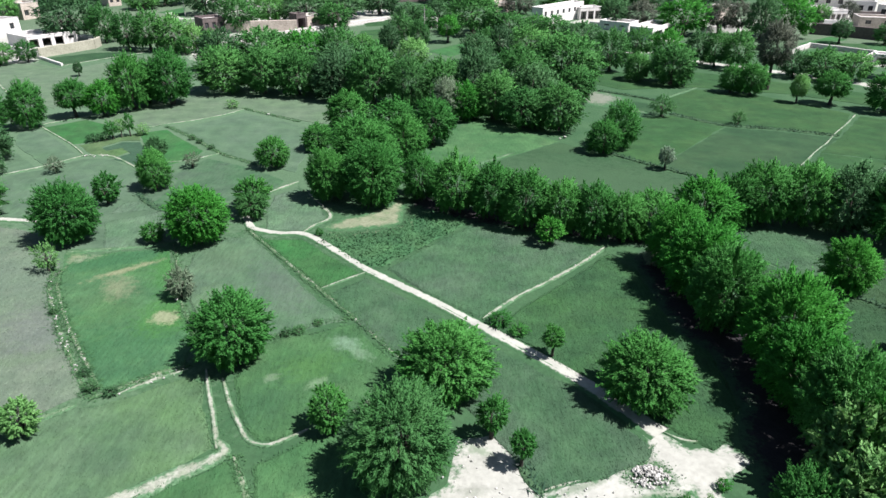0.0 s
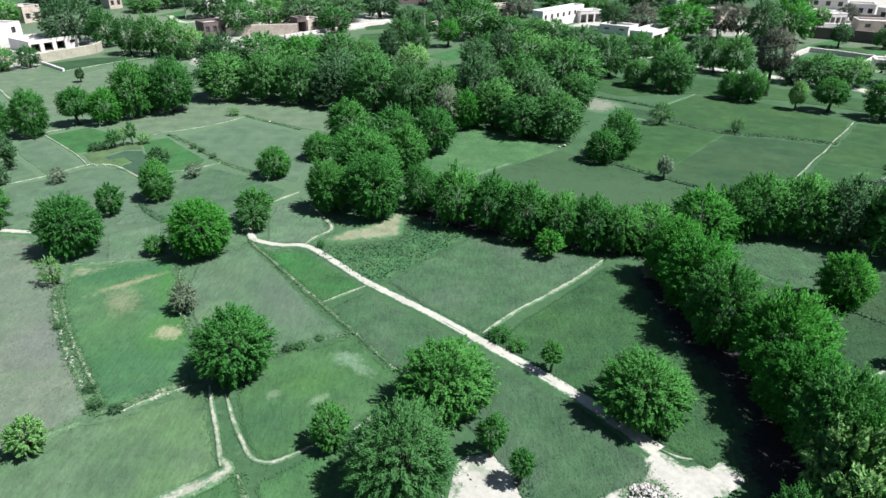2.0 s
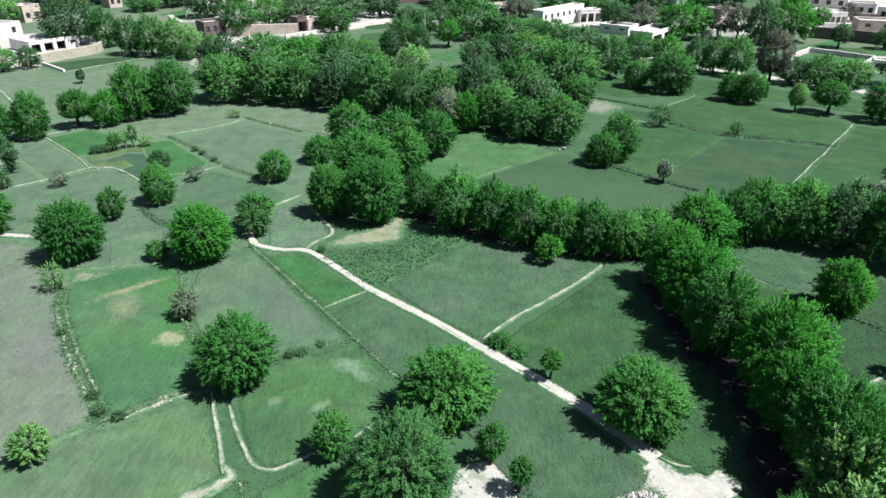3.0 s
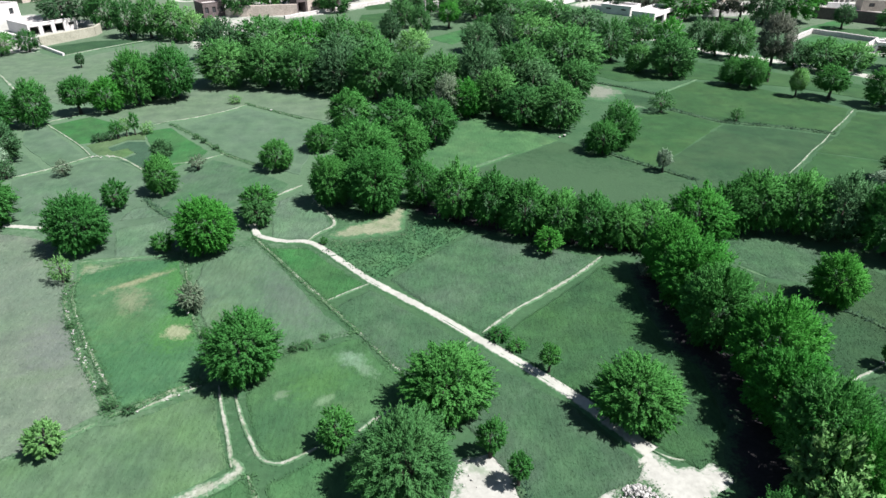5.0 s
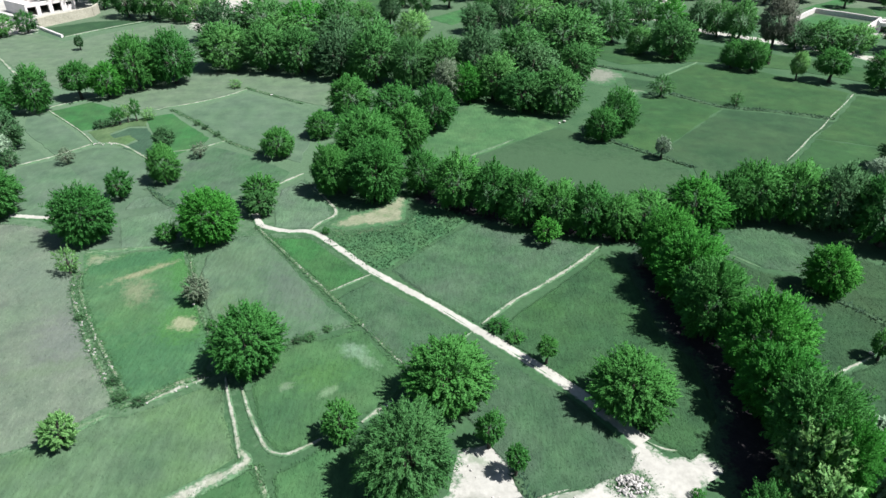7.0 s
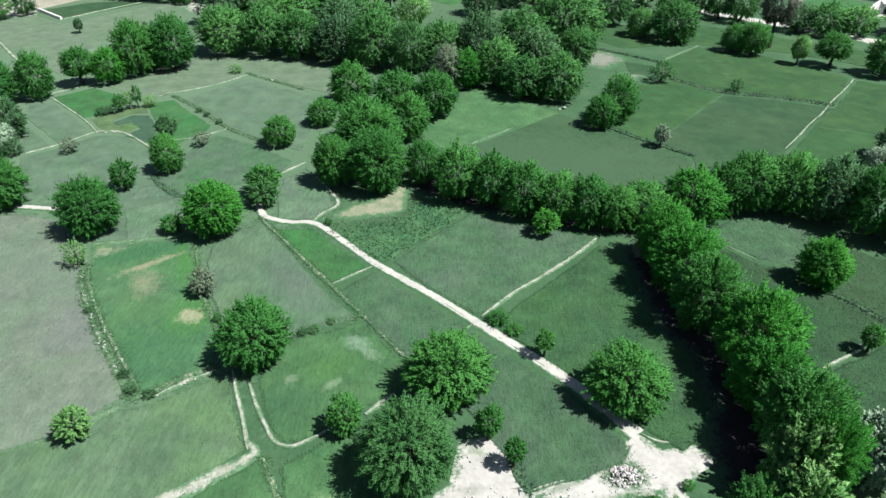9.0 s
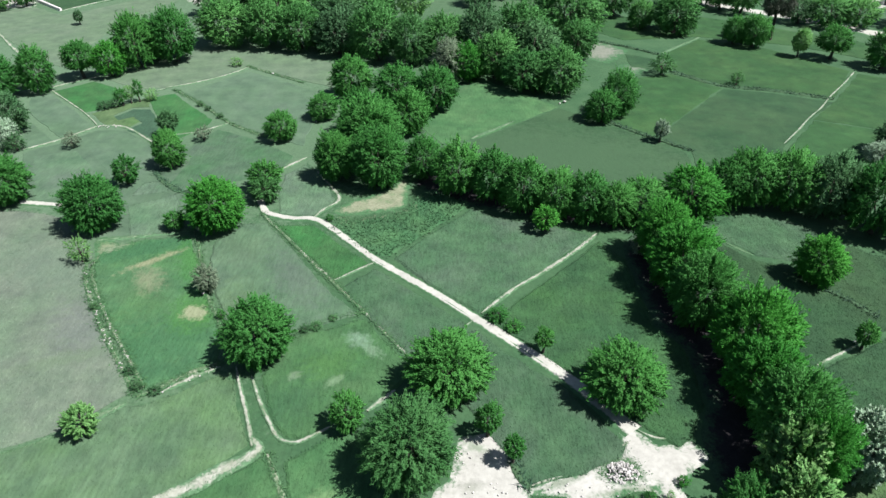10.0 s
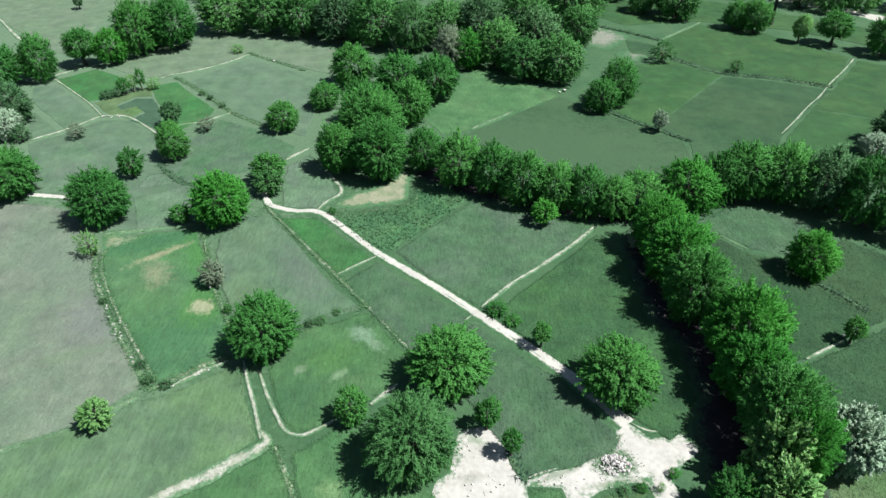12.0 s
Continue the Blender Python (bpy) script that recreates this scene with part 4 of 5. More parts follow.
strip("verge", 0.3, (28.0, 38.0), (29.1, 36.7), (30.2, 34.8))
strip("trail", 0.2, (23.9, 30.05), (26.1, 31.2), (27.4, 31.9))
strip("trail", 0.22, (4.3, 20.95), (6.3, 21.75), (8.5, 22.75), (10.4, 23.95))
strip("trail", 0.16, (10.9, 25.0), (11.6, 24.45), (12.3, 24.2), (13.1, 24.3))
strip("verge", 0.32, (3.8, 22.6), (4.0, 21.7), (4.5, 21.0))
strip("road", 2.6, (43.7, 119.3), (53.3, 112.2), (60.6, 105.8), (68.1, 98.6), (73.9, 92.3))
strip("trail", 0.56, (-64.4, 112.7), (-59.4, 119.8), (-52.4, 128.3))
strip("trail", 0.64, (-37.3, 94.3), (-36.3, 96.3))
strip("road", 1.6, (-71.9, 180.7), (-63.4, 169.1), (-57.2, 181.1), (-50.5, 190.2))
strip("road", 1.4, (33.8, 126.8), (40.3, 126.9))

# ---- crops ----
field("farwheatgrey", .14, (-37.5, 50.7), (-43.1, 60.1), (-40.4, 62.1), (-37.7, 65.6), (-34.5, 65.4), (-30.1, 61.4), (-26.2, 61.7), (-23.3, 52.7), (-21.2, 45.8), (-28.5, 44.5), (-33.5, 48.4))
field("wheat", .14, (-14.3, 48.1), (-13.6, 58.2), (-9.8, 51.5), (-11.3, 47.9))
field("clover", .22, (-27.1, 40.7), (-27.5, 43.0), (-25.3, 44.0), (-21.1, 45.0), (-19.6, 41.9), (-17.7, 37.6), (-15.9, 34.5), (-14.7, 31.6), (-14.6, 30.0), (-16.7, 28.9), (-18.4, 27.8), (-20.1, 30.1), (-22.6, 33.0), (-24.9, 36.3), (-26.5, 38.9))
field("greyfield", .18, (-42.5, 48.4), (-36.7, 48.8), (-33.1, 47.6), (-29.5, 44.4), (-27.7, 41.7), (-27.0, 39.0), (-26.1, 37.0), (-23.1, 32.8), (-20.5, 29.6), (-19.1, 27.3), (-22.4, 24.5), (-25.6, 22.9), (-28.6, 21.5), (-38.0, 31.6))
field("wheatlight", .35, (-28.0, 21.2), (-25.4, 22.6), (-21.9, 24.2), (-18.9, 26.7), (-17.9, 26.7), (-14.0, 29.1), (-13.1, 28.5), (-11.9, 25.7), (-10.9, 23.6), (-12.9, 21.8), (-15.9, 19.7), (-16.7, 17.1), (-28.0, 17.1))
field("meadow", .3, (-14.7, 19.6), (-12.1, 21.3), (-10.1, 22.9), (-9.6, 22.5), (-8.6, 20.7), (-7.6, 17.8), (-15.5, 17.8))
field("meadow", .3, (-8.9, 22.7), (-6.6, 24.2), (-4.6, 24.7), (-3.1, 22.6), (-0.2, 19.7), (-1.9, 17.8), (-7.3, 17.8), (-8.3, 20.7))
field("meadow", .3, (-11.5, 28.8), (-11.1, 32.0), (-9.5, 32.8), (-5.6, 34.5), (-3.1, 31.2), (-1.9, 29.5), (-3.1, 27.6), (-5.1, 26.2), (-6.7, 25.1), (-8.2, 24.1), (-9.1, 24.2), (-9.8, 25.1), (-10.7, 26.7))
field("wheatgrey", .4, (-18.5, 41.6), (-18.8, 44.0), (-17.0, 46.8), (-15.2, 46.9), (-12.3, 42.9), (-8.6, 37.8), (-6.1, 34.8), (-9.8, 33.1), (-11.8, 31.5), (-13.8, 32.0), (-15.3, 34.3), (-16.8, 37.1))
field("bright", .3, (-14.4, 46.4), (-11.1, 46.6), (-9.5, 44.8), (-5.9, 41.0), (-8.2, 38.8), (-10.7, 41.8))
field("wheat", .4, (-7.8, 38.0), (-5.4, 40.4), (-1.8, 37.0), (1.7, 33.6), (-1.1, 31.5), (-2.2, 30.4), (-5.0, 34.4))
field("wheat", .4, (2.0, 33.4), (4.1, 31.1), (7.0, 28.6), (9.4, 25.2), (10.3, 23.8), (10.0, 22.9), (6.7, 21.5), (4.4, 20.9), (3.8, 22.5), (2.4, 24.9), (-1.4, 30.4), (-0.7, 31.3))
field("rowcrop", .35, (-9.9, 46.1), (-9.0, 47.3), (-7.3, 47.2), (-4.8, 47.8), (-3.3, 48.6), (-2.4, 51.0), (0.1, 51.7), (2.4, 49.8), (-4.4, 42.0), (-5.4, 42.0), (-8.9, 45.7))
field("wheat", .42, (2.5, 49.4), (4.1, 47.8), (7.9, 46.9), (12.1, 45.0), (7.5, 40.1), (4.7, 37.4), (2.4, 35.1), (-1.1, 38.2), (-4.0, 41.6))
field("meadowdark", .4, (3.1, 34.0), (5.7, 37.0), (9.6, 40.8), (12.6, 44.1), (14.1, 41.7), (14.4, 33.8), (15.8, 31.5), (15.6, 26.6), (14.2, 24.3), (13.2, 23.6), (11.5, 24.9), (9.6, 27.2), (7.5, 29.6), (5.1, 32.2))
field("wheat", .25, (21.3, 46.1), (27.4, 49.3), (31.6, 45.1), (27.6, 41.3), (24.7, 42.1), (22.5, 44.8))
field("farwheat", .25, (21.3, 44.9), (24.4, 41.6), (27.3, 40.5), (33.2, 43.5), (36.6, 39.8), (34.8, 35.2), (29.2, 32.9), (24.0, 30.1), (20.6, 28.6), (20.4, 35.8), (20.2, 38.7), (20.6, 44.0))
field("farwheat", .25, (20.6, 28.2), (24.0, 29.7), (28.5, 32.0), (34.2, 34.3), (32.0, 26.8), (28.2, 20.9), (24.2, 21.5), (20.4, 21.3), (20.4, 24.2))
field("meadow", .1, (4.5, 20.5), (6.3, 20.4), (6.6, 19.6), (6.3, 17.3), (4.4, 17.3))
field("straw", .1, (7.4, 19.5), (8.6, 20.0), (10.9, 20.4), (10.8, 17.4), (7.2, 17.4))
field("straw", .15, (18.9, 20.6), (21.3, 21.3), (24.6, 21.6), (26.7, 21.3), (24.7, 18.0), (17.5, 18.0))
field("wheatgrey", .3, (-41.5, 59.1), (-37.9, 60.6), (-31.8, 54.3), (-34.2, 51.2), (-36.8, 50.2))
field("farwheatgrey", .3, (-37.2, 61.6), (-37.1, 65.2), (-34.2, 64.8), (-30.3, 61.3), (-27.9, 55.4), (-28.4, 52.4), (-31.4, 54.3))
field("wheatgrey", .3, (-26.0, 44.7), (-28.1, 49.5), (-24.5, 51.7), (-21.5, 45.3))
field("wheatgrey", .3, (-28.6, 51.2), (-28.3, 53.7), (-27.1, 54.2), (-24.9, 52.2))
field("wheat", .3, (-25.9, 53.3), (-25.3, 57.7), (-26.3, 62.0), (-24.7, 65.8), (-19.0, 62.6), (-15.2, 59.3), (-15.9, 56.1), (-18.8, 54.4), (-23.4, 52.5))
field("farwheatgrey", .3, (-31.9, 75.9), (-25.9, 83.8), (-18.9, 79.2), (-15.7, 76.8), (-14.6, 66.8), (-14.6, 61.6), (-18.6, 63.7), (-23.9, 67.5), (-28.5, 72.6))
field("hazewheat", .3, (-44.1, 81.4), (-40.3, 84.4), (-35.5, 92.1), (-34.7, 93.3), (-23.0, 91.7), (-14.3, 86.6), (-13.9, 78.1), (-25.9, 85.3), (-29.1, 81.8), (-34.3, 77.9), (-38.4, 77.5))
field("bright", .25, (-48.0, 76.7), (-44.5, 80.2), (-39.5, 77.1), (-39.2, 73.8), (-39.3, 71.2), (-41.2, 70.3))
field("bright", .25, (-35.4, 74.7), (-32.9, 76.0), (-26.1, 68.3), (-26.0, 66.6), (-28.6, 62.6), (-30.2, 63.1), (-31.9, 68.3), (-34.0, 71.4))
field("dark", .25, (-37.4, 69.0), (-36.1, 71.2), (-34.1, 71.2), (-32.1, 68.3), (-30.3, 63.1), (-34.5, 65.3), (-33.5, 67.3), (-35.3, 69.2), (-36.5, 68.1))
field("straw", .12, (-40.4, 69.9), (-35.5, 74.8), (-34.3, 71.8), (-36.4, 71.7), (-37.7, 69.3), (-36.6, 68.1), (-35.4, 69.2), (-33.9, 67.7), (-34.9, 65.8), (-37.8, 67.1))
field("farwheatgrey", .3, (-50.1, 75.2), (-48.0, 76.1), (-40.8, 68.6), (-38.4, 66.3), (-40.4, 63.0), (-47.5, 70.0))
field("farwheatgrey", .3, (-47.2, 68.6), (-40.9, 62.6), (-42.7, 60.9), (-43.8, 61.3))
field("wheatgrey", .3, (-15.2, 55.3), (-13.7, 57.5), (-11.6, 55.2), (-9.7, 50.5), (-11.3, 47.9), (-14.3, 48.1), (-15.2, 52.3))
field("meadow", .3, (-2.7, 66.8), (0.8, 75.5), (4.5, 81.5), (8.2, 77.3), (13.4, 72.0), (7.6, 67.2), (3.7, 63.7), (-0.5, 62.3))
field("farwheat", .3, (2.4, 62.4), (13.4, 71.8), (17.4, 67.9), (21.9, 63.2), (24.9, 60.2), (23.6, 52.0), (17.2, 50.8), (4.0, 55.6))
field("farmeadow", .3, (17.8, 68.3), (23.3, 81.0), (29.6, 83.2), (34.5, 78.2), (25.0, 67.0), (22.3, 64.0))
field("farwheat", .3, (34.6, 77.9), (40.3, 76.5), (46.2, 73.6), (40.9, 68.3), (35.0, 61.4), (31.0, 53.6), (24.0, 52.4), (25.2, 60.5), (22.6, 63.8), (25.4, 67.3))
field("farmeadow", .3, (30.6, 83.6), (30.2, 90.4), (37.7, 97.6), (45.6, 94.4), (53.6, 84.2), (46.6, 74.4), (41.2, 76.8), (35.2, 79.2))
field("farmeadow", .3, (54.2, 83.4), (59.3, 80.1), (49.9, 65.0), (41.4, 68.6), (46.6, 74.0))
field("farmeadow", .2, (41.4, 68.4), (49.4, 64.9), (44.5, 56.4), (36.5, 52.4), (31.6, 53.4), (35.9, 61.7))
field("farwheat", .25, (25.4, 91.0), (29.0, 89.0), (30.0, 84.1), (24.9, 85.7))
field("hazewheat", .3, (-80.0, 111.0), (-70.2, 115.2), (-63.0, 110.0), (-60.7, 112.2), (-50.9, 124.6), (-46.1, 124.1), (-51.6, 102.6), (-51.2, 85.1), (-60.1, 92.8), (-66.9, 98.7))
field("farwheat", .3, (-70.9, 119.0), (-64.5, 113.0), (-51.9, 127.3), (-65.0, 124.3))
field("farmeadow", .3, (26.1, 109.5), (41.9, 109.8), (50.4, 104.3), (64.2, 94.1), (60.2, 87.5), (50.8, 94.8), (38.2, 99.0), (26.7, 97.4), (22.6, 101.6))
field("bright", .25, (67.2, 126.7), (72.6, 131.9), (79.2, 123.8), (69.6, 114.0), (62.0, 118.5))
field("bright", .25, (72.1, 137.3), (84.0, 146.9), (85.5, 142.8), (74.9, 136.1))
field("farmeadow", .25, (80.0, 138.7), (86.1, 137.6), (82.9, 129.2), (75.5, 134.9))
field("bright", .25, (86.1, 137.6), (91.3, 137.7), (85.4, 129.3), (83.6, 130.4))
field("bright", .25, (-3.0, 127.4), (4.4, 137.0), (8.8, 134.7), (1.7, 122.2))
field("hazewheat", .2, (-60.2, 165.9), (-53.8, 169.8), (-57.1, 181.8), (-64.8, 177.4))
field("bright", .25, (-74.9, 180.9), (-71.5, 192.2), (-65.0, 173.0), (-71.2, 178.9))
field("farmeadow", .2, (-18.2, 152.1), (-10.9, 156.2), (-10.2, 129.2), (-17.5, 126.3))
field("farmeadow", .2, (-19.9, 167.0), (-13.3, 170.9), (-12.5, 160.2), (-17.6, 158.4))
worn_patch("meadow", .14, (8.6, 22.3), (9.2, 22.9), (9.9, 22.95), (10.6, 22.5), (10.5, 21.6), (10.1, 21.3), (10.3, 22.0), (9.9, 22.5), (9.3, 22.5), (8.9, 21.9), (8.9, 21.3), (8.6, 21.5))
worn_patch("meadow", .06, (8.8, 20.2), (9.7, 20.7), (10.9, 20.7), (11.2, 20.2), (11.0, 19.0), (9.0, 19.2))
worn_patch("dry", .35, (-9.3, 47.8), (-7.3, 47.6), (-4.9, 48.3), (-3.3, 49.1), (-2.7, 51.4), (-2.2, 51.2), (-2.8, 48.2), (-4.8, 47.1), (-7.2, 46.6), (-8.9, 46.7))

# ---- trees and shrubs ----
plant("dark", "shrub", "lone", -28.58, 72.23, 0.40, 0.92, .03)
plant("dark", "shrub", "lone", -27.30, 70.99, 0.39, 0.75, .03)
plant("dark", "shrub", "lone", -25.26, 68.84, 0.38, 0.81, .03)
plant("olive", "shrub", "lone", -27.81, 85.92, 0.95, 1.3, .05)
plant("dark", "far", "belt", -116.19, 202.49, 6.21, 7.95, .06)
plant("green", "far", "belt", -104.83, 203.16, 7.38, 8.63, .06)
plant("dark", "far", "belt", -79.30, 198.71, 6.59, 7.79, .06)
plant("dark", "far", "belt", -61.16, 177.75, 4.48, 8.59, .06)
plant("green", "far", "belt", -62.41, 213.37, 4.13, 6.94, .06)
plant("green", "far", "belt", -46.41, 213.98, 7.75, 9.07, .06)
plant("dark", "far", "belt", -32.07, 211.18, 7.49, 8.76, .06)
plant("green", "far", "belt", 4.37, 204.84, 8.42, 9.85, .06)
plant("dark", "far", "belt", 15.52, 201.10, 3.25, 8.31, .06)
plant("brown", "far", "belt", 19.81, 180.12, 3.89, 7.00, .06)
plant("green", "far", "belt", 34.07, 222.06, 6.26, 7.33, .06)
plant("green", "far", "belt", 42.62, 192.15, 3.28, 4.96, .06)
plant("dark", "far", "belt", 40.10, 161.03, 3.17, 6.74, .06)
plant("green", "far", "belt", 70.20, 200.36, 6.15, 8.56, .06)
plant("dark", "far", "belt", 83.52, 205.79, 7.06, 8.95, .06)
plant("dark", "far", "belt", 101.68, 200.54, 4.45, 9.47, .06)
plant("green", "far", "belt", -25.05, 156.75, 3.87, 5.71, .06)
plant("pale", "far", "belt", -8.16, 138.10, 2.63, 6.10, .06)
plant("pale", "far", "belt", -4.28, 131.28, 1.86, 5.93, .06)
plant("green", "far", "belt", 8.00, 125.97, 2.11, 5.06, .06)
plant("olive", "far", "belt", 92.89, 168.99, 2.22, 4.42, .06)
plant("brown", "far", "belt", 102.69, 174.77, 2.58, 4.71, .06)
plant("green", "near", "lone", 0.3, 27.9, 2.7, 4.3, .06)
plant("green", "small", "lone", -5.54, 24.94, 1.13, 2.76, .06)
plant("green", "small", "lone", 2.49, 24.40, 0.82, 2.73, .22)
plant("green", "small", "lone", 3.75, 22.5, 0.68, 2.31, .28)
plant("green", "near", "lone", 10.68, 27.19, 2.51, 4.01, .06)
plant("green", "small", "lone", 6.45, 31.1, 0.72, 2.2, .3)
plant("green", "shrub", "lone", 3.7, 34.5, 0.85, 0.95, .03)
plant("green", "shrub", "lone", 4.75, 33.35, 0.7, 0.75, .03)
plant("green", "near", "lone", -11.85, 30.8, 2.45, 4.5, .06)
plant("grey", "small", "lone", -17.35, 37.6, 1.05, 2.46, .08)
plant("lime", "near", "lone", -18.97, 45.95, 2.64, 4.89, .06)
plant("green", "small", "lone", -22.5, 45.8, 0.95, 1.88, .04)
plant("green", "near", "lone", -29.05, 46.01, 2.5, 5.00, .06)
plant("green", "small", "lone", -29.6, 53.6, 1.3, 3.14, .05)
plant("olive", "shrub", "lone", -28.21, 41.18, 1.00, 2.51, .05)
plant("olive", "small", "lone", -20.55, 24.5, 1.09, 2.37, .04)
plant("green", "small", "lone", -16.37, 52.64, 1.78, 3.16, .08)
plant("pale", "small", "lone", -15.98, 50.54, 1.50, 2.54, .06)
plant("green", "mid", "lone", -26.75, 57.05, 1.68, 3.98, .06)
plant("dark", "small", "lone", -29.20, 64.08, 1.26, 3.03, .1)
plant("green", "mid", "lone", -17.16, 63.25, 1.85, 3.34, .05)
plant("grey", "shrub", "lone", -25.34, 62.98, 1.02, 1.71, .1)
plant("grey", "shrub", "lone", -38.28, 61.23, 0.94, 1.93, .05)
plant("green", "near", "west", -39.33, 50.34, 2.90, 4.68, .06)
plant("silver", "mid", "west", -45.6, 61.4, 1.91, 3.35, .06)
plant("dark", "mid", "west", -46.95, 65.04, 2.51, 4.91, .06)
plant("green", "mid", "west", -53.92, 74.36, 3.74, 5.30, .06)
plant("green", "mid", "west", -49.44, 76.60, 2.3, 5.89, .08)
plant("green", "mid", "west", -46.30, 81.32, 2.33, 4.86, .12)
plant("lime", "mid", "west", -42.96, 82.07, 2.28, 4.77, .06)
plant("dark", "shrub", "west", -43.73, 60.57, 0.93, 2.63, .06)
plant("dark", "shrub", "west", -38.3, 71.9, 0.7, 1.4, .05)
plant("green", "shrub", "west", -37.6, 72.3, 0.9, 2.3, .1)
plant("olive", "shrub", "west", -36.9, 72.9, 0.65, 2.4, .1)
plant("green", "shrub", "west", -36.1, 73.4, 0.75, 2.9, .1)
plant("olive", "shrub", "west", -34.9, 73.9, 0.9, 1.5, .05)
plant("dark", "shrub", "west", -39.36, 71.30, 0.76, 1.41, .05)
plant("green", "mid", "west", -40.67, 85.42, 3.06, 7.50, .05)
plant("green", "mid", "west", -36.46, 87.77, 3.25, 7.34, .05)
plant("dark", "mid", "west", -39.92, 88.61, 2.68, 6.10, .05)
plant("dark", "small", "west", -57.49, 104.67, 0.81, 2.49, .2)
plant("green", "mid", "belt", -31.59, 95.22, 3.58, 6.56, .05)
plant("green", "mid", "belt", -25.59, 94.20, 3.10, 6.80, .05)
plant("green", "mid", "belt", -20.56, 93.40, 3.12, 6.57, .05)
plant("dark", "mid", "belt", -14.68, 91.43, 3.53, 6.57, .05)
plant("green", "mid", "belt", -9.32, 88.58, 3.31, 7.56, .05)
plant("pale", "mid", "belt", -4.34, 87.00, 2.70, 7.02, .05)
plant("green", "mid", "belt", -0.29, 88.52, 2.67, 6.72, .05)
plant("dark", "far", "belt", -36.53, 110.65, 3.50, 6.65, .05)
plant("green", "far", "belt", -30.32, 112.97, 4.28, 6.93, .05)
plant("lime", "far", "belt", -22.98, 111.79, 3.77, 6.70, .05)
plant("green", "far", "belt", -17.29, 111.64, 3.29, 7.23, .05)
plant("green", "far", "belt", -10.87, 105.37, 3.35, 5.58, .05)
plant("green", "far", "belt", -26.33, 107.41, 4.10, 5.10, .05)
plant("dark", "far", "belt", -15.73, 103.41, 3.96, 5.90, .05)
plant("dark", "far", "belt", -9.46, 118.83, 1.69, 6.34, .2)
plant("green", "far", "belt", -15.04, 127.50, 1.98, 3.35, .05)
plant("olive", "far", "belt", -4.80, 105.84, 2.47, 6.00, .1)
plant("lime", "mid", "belt", 3.0, 80.8, 2.1, 5.0, .08)
plant("grey", "mid", "belt", 0.4, 80.6, 1.8, 5.6, .08)
plant("dark", "mid", "belt", 4.93, 88.16, 3.11, 7.71, .06)
plant("green", "mid", "belt", 10.36, 90.09, 3.86, 7.71, .05)
plant("green", "mid", "belt", 18.57, 100.63, 4.82, 7.81, .05)
plant("green", "mid", "belt", 6.49, 81.61, 2.63, 6.17, .05)
plant("dark", "mid", "belt", 12.03, 86.16, 2.98, 6.03, .05)
plant("green", "mid", "belt", 18.22, 90.65, 2.47, 4.93, .05)
plant("green", "mid", "belt", 9.86, 77.69, 2.73, 5.13, .05)
plant("green", "mid", "belt", 13.91, 76.75, 2.70, 5.74, .06)
plant("dark", "far", "belt", 5.85, 116.95, 2.81, 5.21, .06)
plant("dark", "far", "belt", 10.46, 121.43, 2.14, 6.10, .06)
plant("green", "far", "belt", 15.93, 123.99, 3.90, 5.25, .05)
plant("green", "far", "belt", -4.58, 151.13, 2.80, 5.90, .05)
plant("dark", "far", "belt", -7.37, 150.79, 3.10, 6.54, .05)
plant("lime", "far", "belt", 1.06, 137.28, 2.34, 5.58, .1)
plant("dark", "far", "belt", -0.90, 160.42, 2.96, 6.66, .05)
plant("green", "far", "belt", 6.79, 148.66, 5.49, 9.20, .05)
plant("green", "far", "belt", 14.21, 146.42, 4.06, 5.00, .05)
plant("green", "far", "belt", 20.64, 150.52, 3.11, 3.99, .05)
plant("green", "far", "belt", 23.25, 142.49, 3.66, 4.89, .05)
plant("dark", "far", "belt", 27.46, 134.99, 3.77, 4.87, .05)
plant("green", "far", "belt", 27.77, 110.31, 2.69, 7.36, .06)
plant("green", "far", "belt", 35.89, 123.19, 2.68, 5.71, .06)
plant("green", "mid", "belt", 30.43, 103.61, 1.90, 4.63, .08)
plant("lime", "far", "belt", 38.83, 116.41, 2.35, 6.42, .05)
plant("green", "mid", "belt", 34.96, 101.02, 3.05, 6.33, .05)
plant("lime", "far", "belt", 52.33, 148.89, 5.33, 7.93, .05)
plant("dark", "far", "belt", 40.24, 164.52, 2.36, 5.69, .05)
plant("brown", "far", "belt", 46.48, 160.28, 3.62, 6.21, .05)
plant("brown", "far", "belt", 60.05, 148.34, 2.93, 7.34, .1)
plant("brown", "far", "belt", 63.67, 146.99, 2.66, 7.29, .1)
plant("dark", "far", "belt", 66.39, 142.11, 3.04, 9.60, .05)
plant("brown", "mid", "belt", 48.41, 97.63, 2.34, 10.03, .3)
plant("lime", "far", "belt", 74.43, 145.87, 4.44, 9.21, .05)
plant("dark", "far", "belt", 44.14, 116.71, 2.16, 6.00, .08)
plant("green", "far", "belt", 46.61, 114.16, 2.02, 6.37, .05)
plant("green", "far", "belt", 49.31, 111.97, 2.36, 7.00, .05)
plant("green", "mid", "field", 42.17, 95.63, 1.98, 4.13, .06)
plant("green", "mid", "field", 44.41, 94.29, 2.31, 4.92, .06)
plant("olive", "mid", "field", 49.00, 89.84, 1.36, 4.03, .15)
plant("green", "mid", "field", 53.19, 89.05, 2.47, 4.66, .1)
plant("green", "mid", "field", 58.25, 85.29, 2.75, 5.39, .06)
plant("dark", "far", "belt", 56.33, 106.25, 2.26, 4.56, .05)
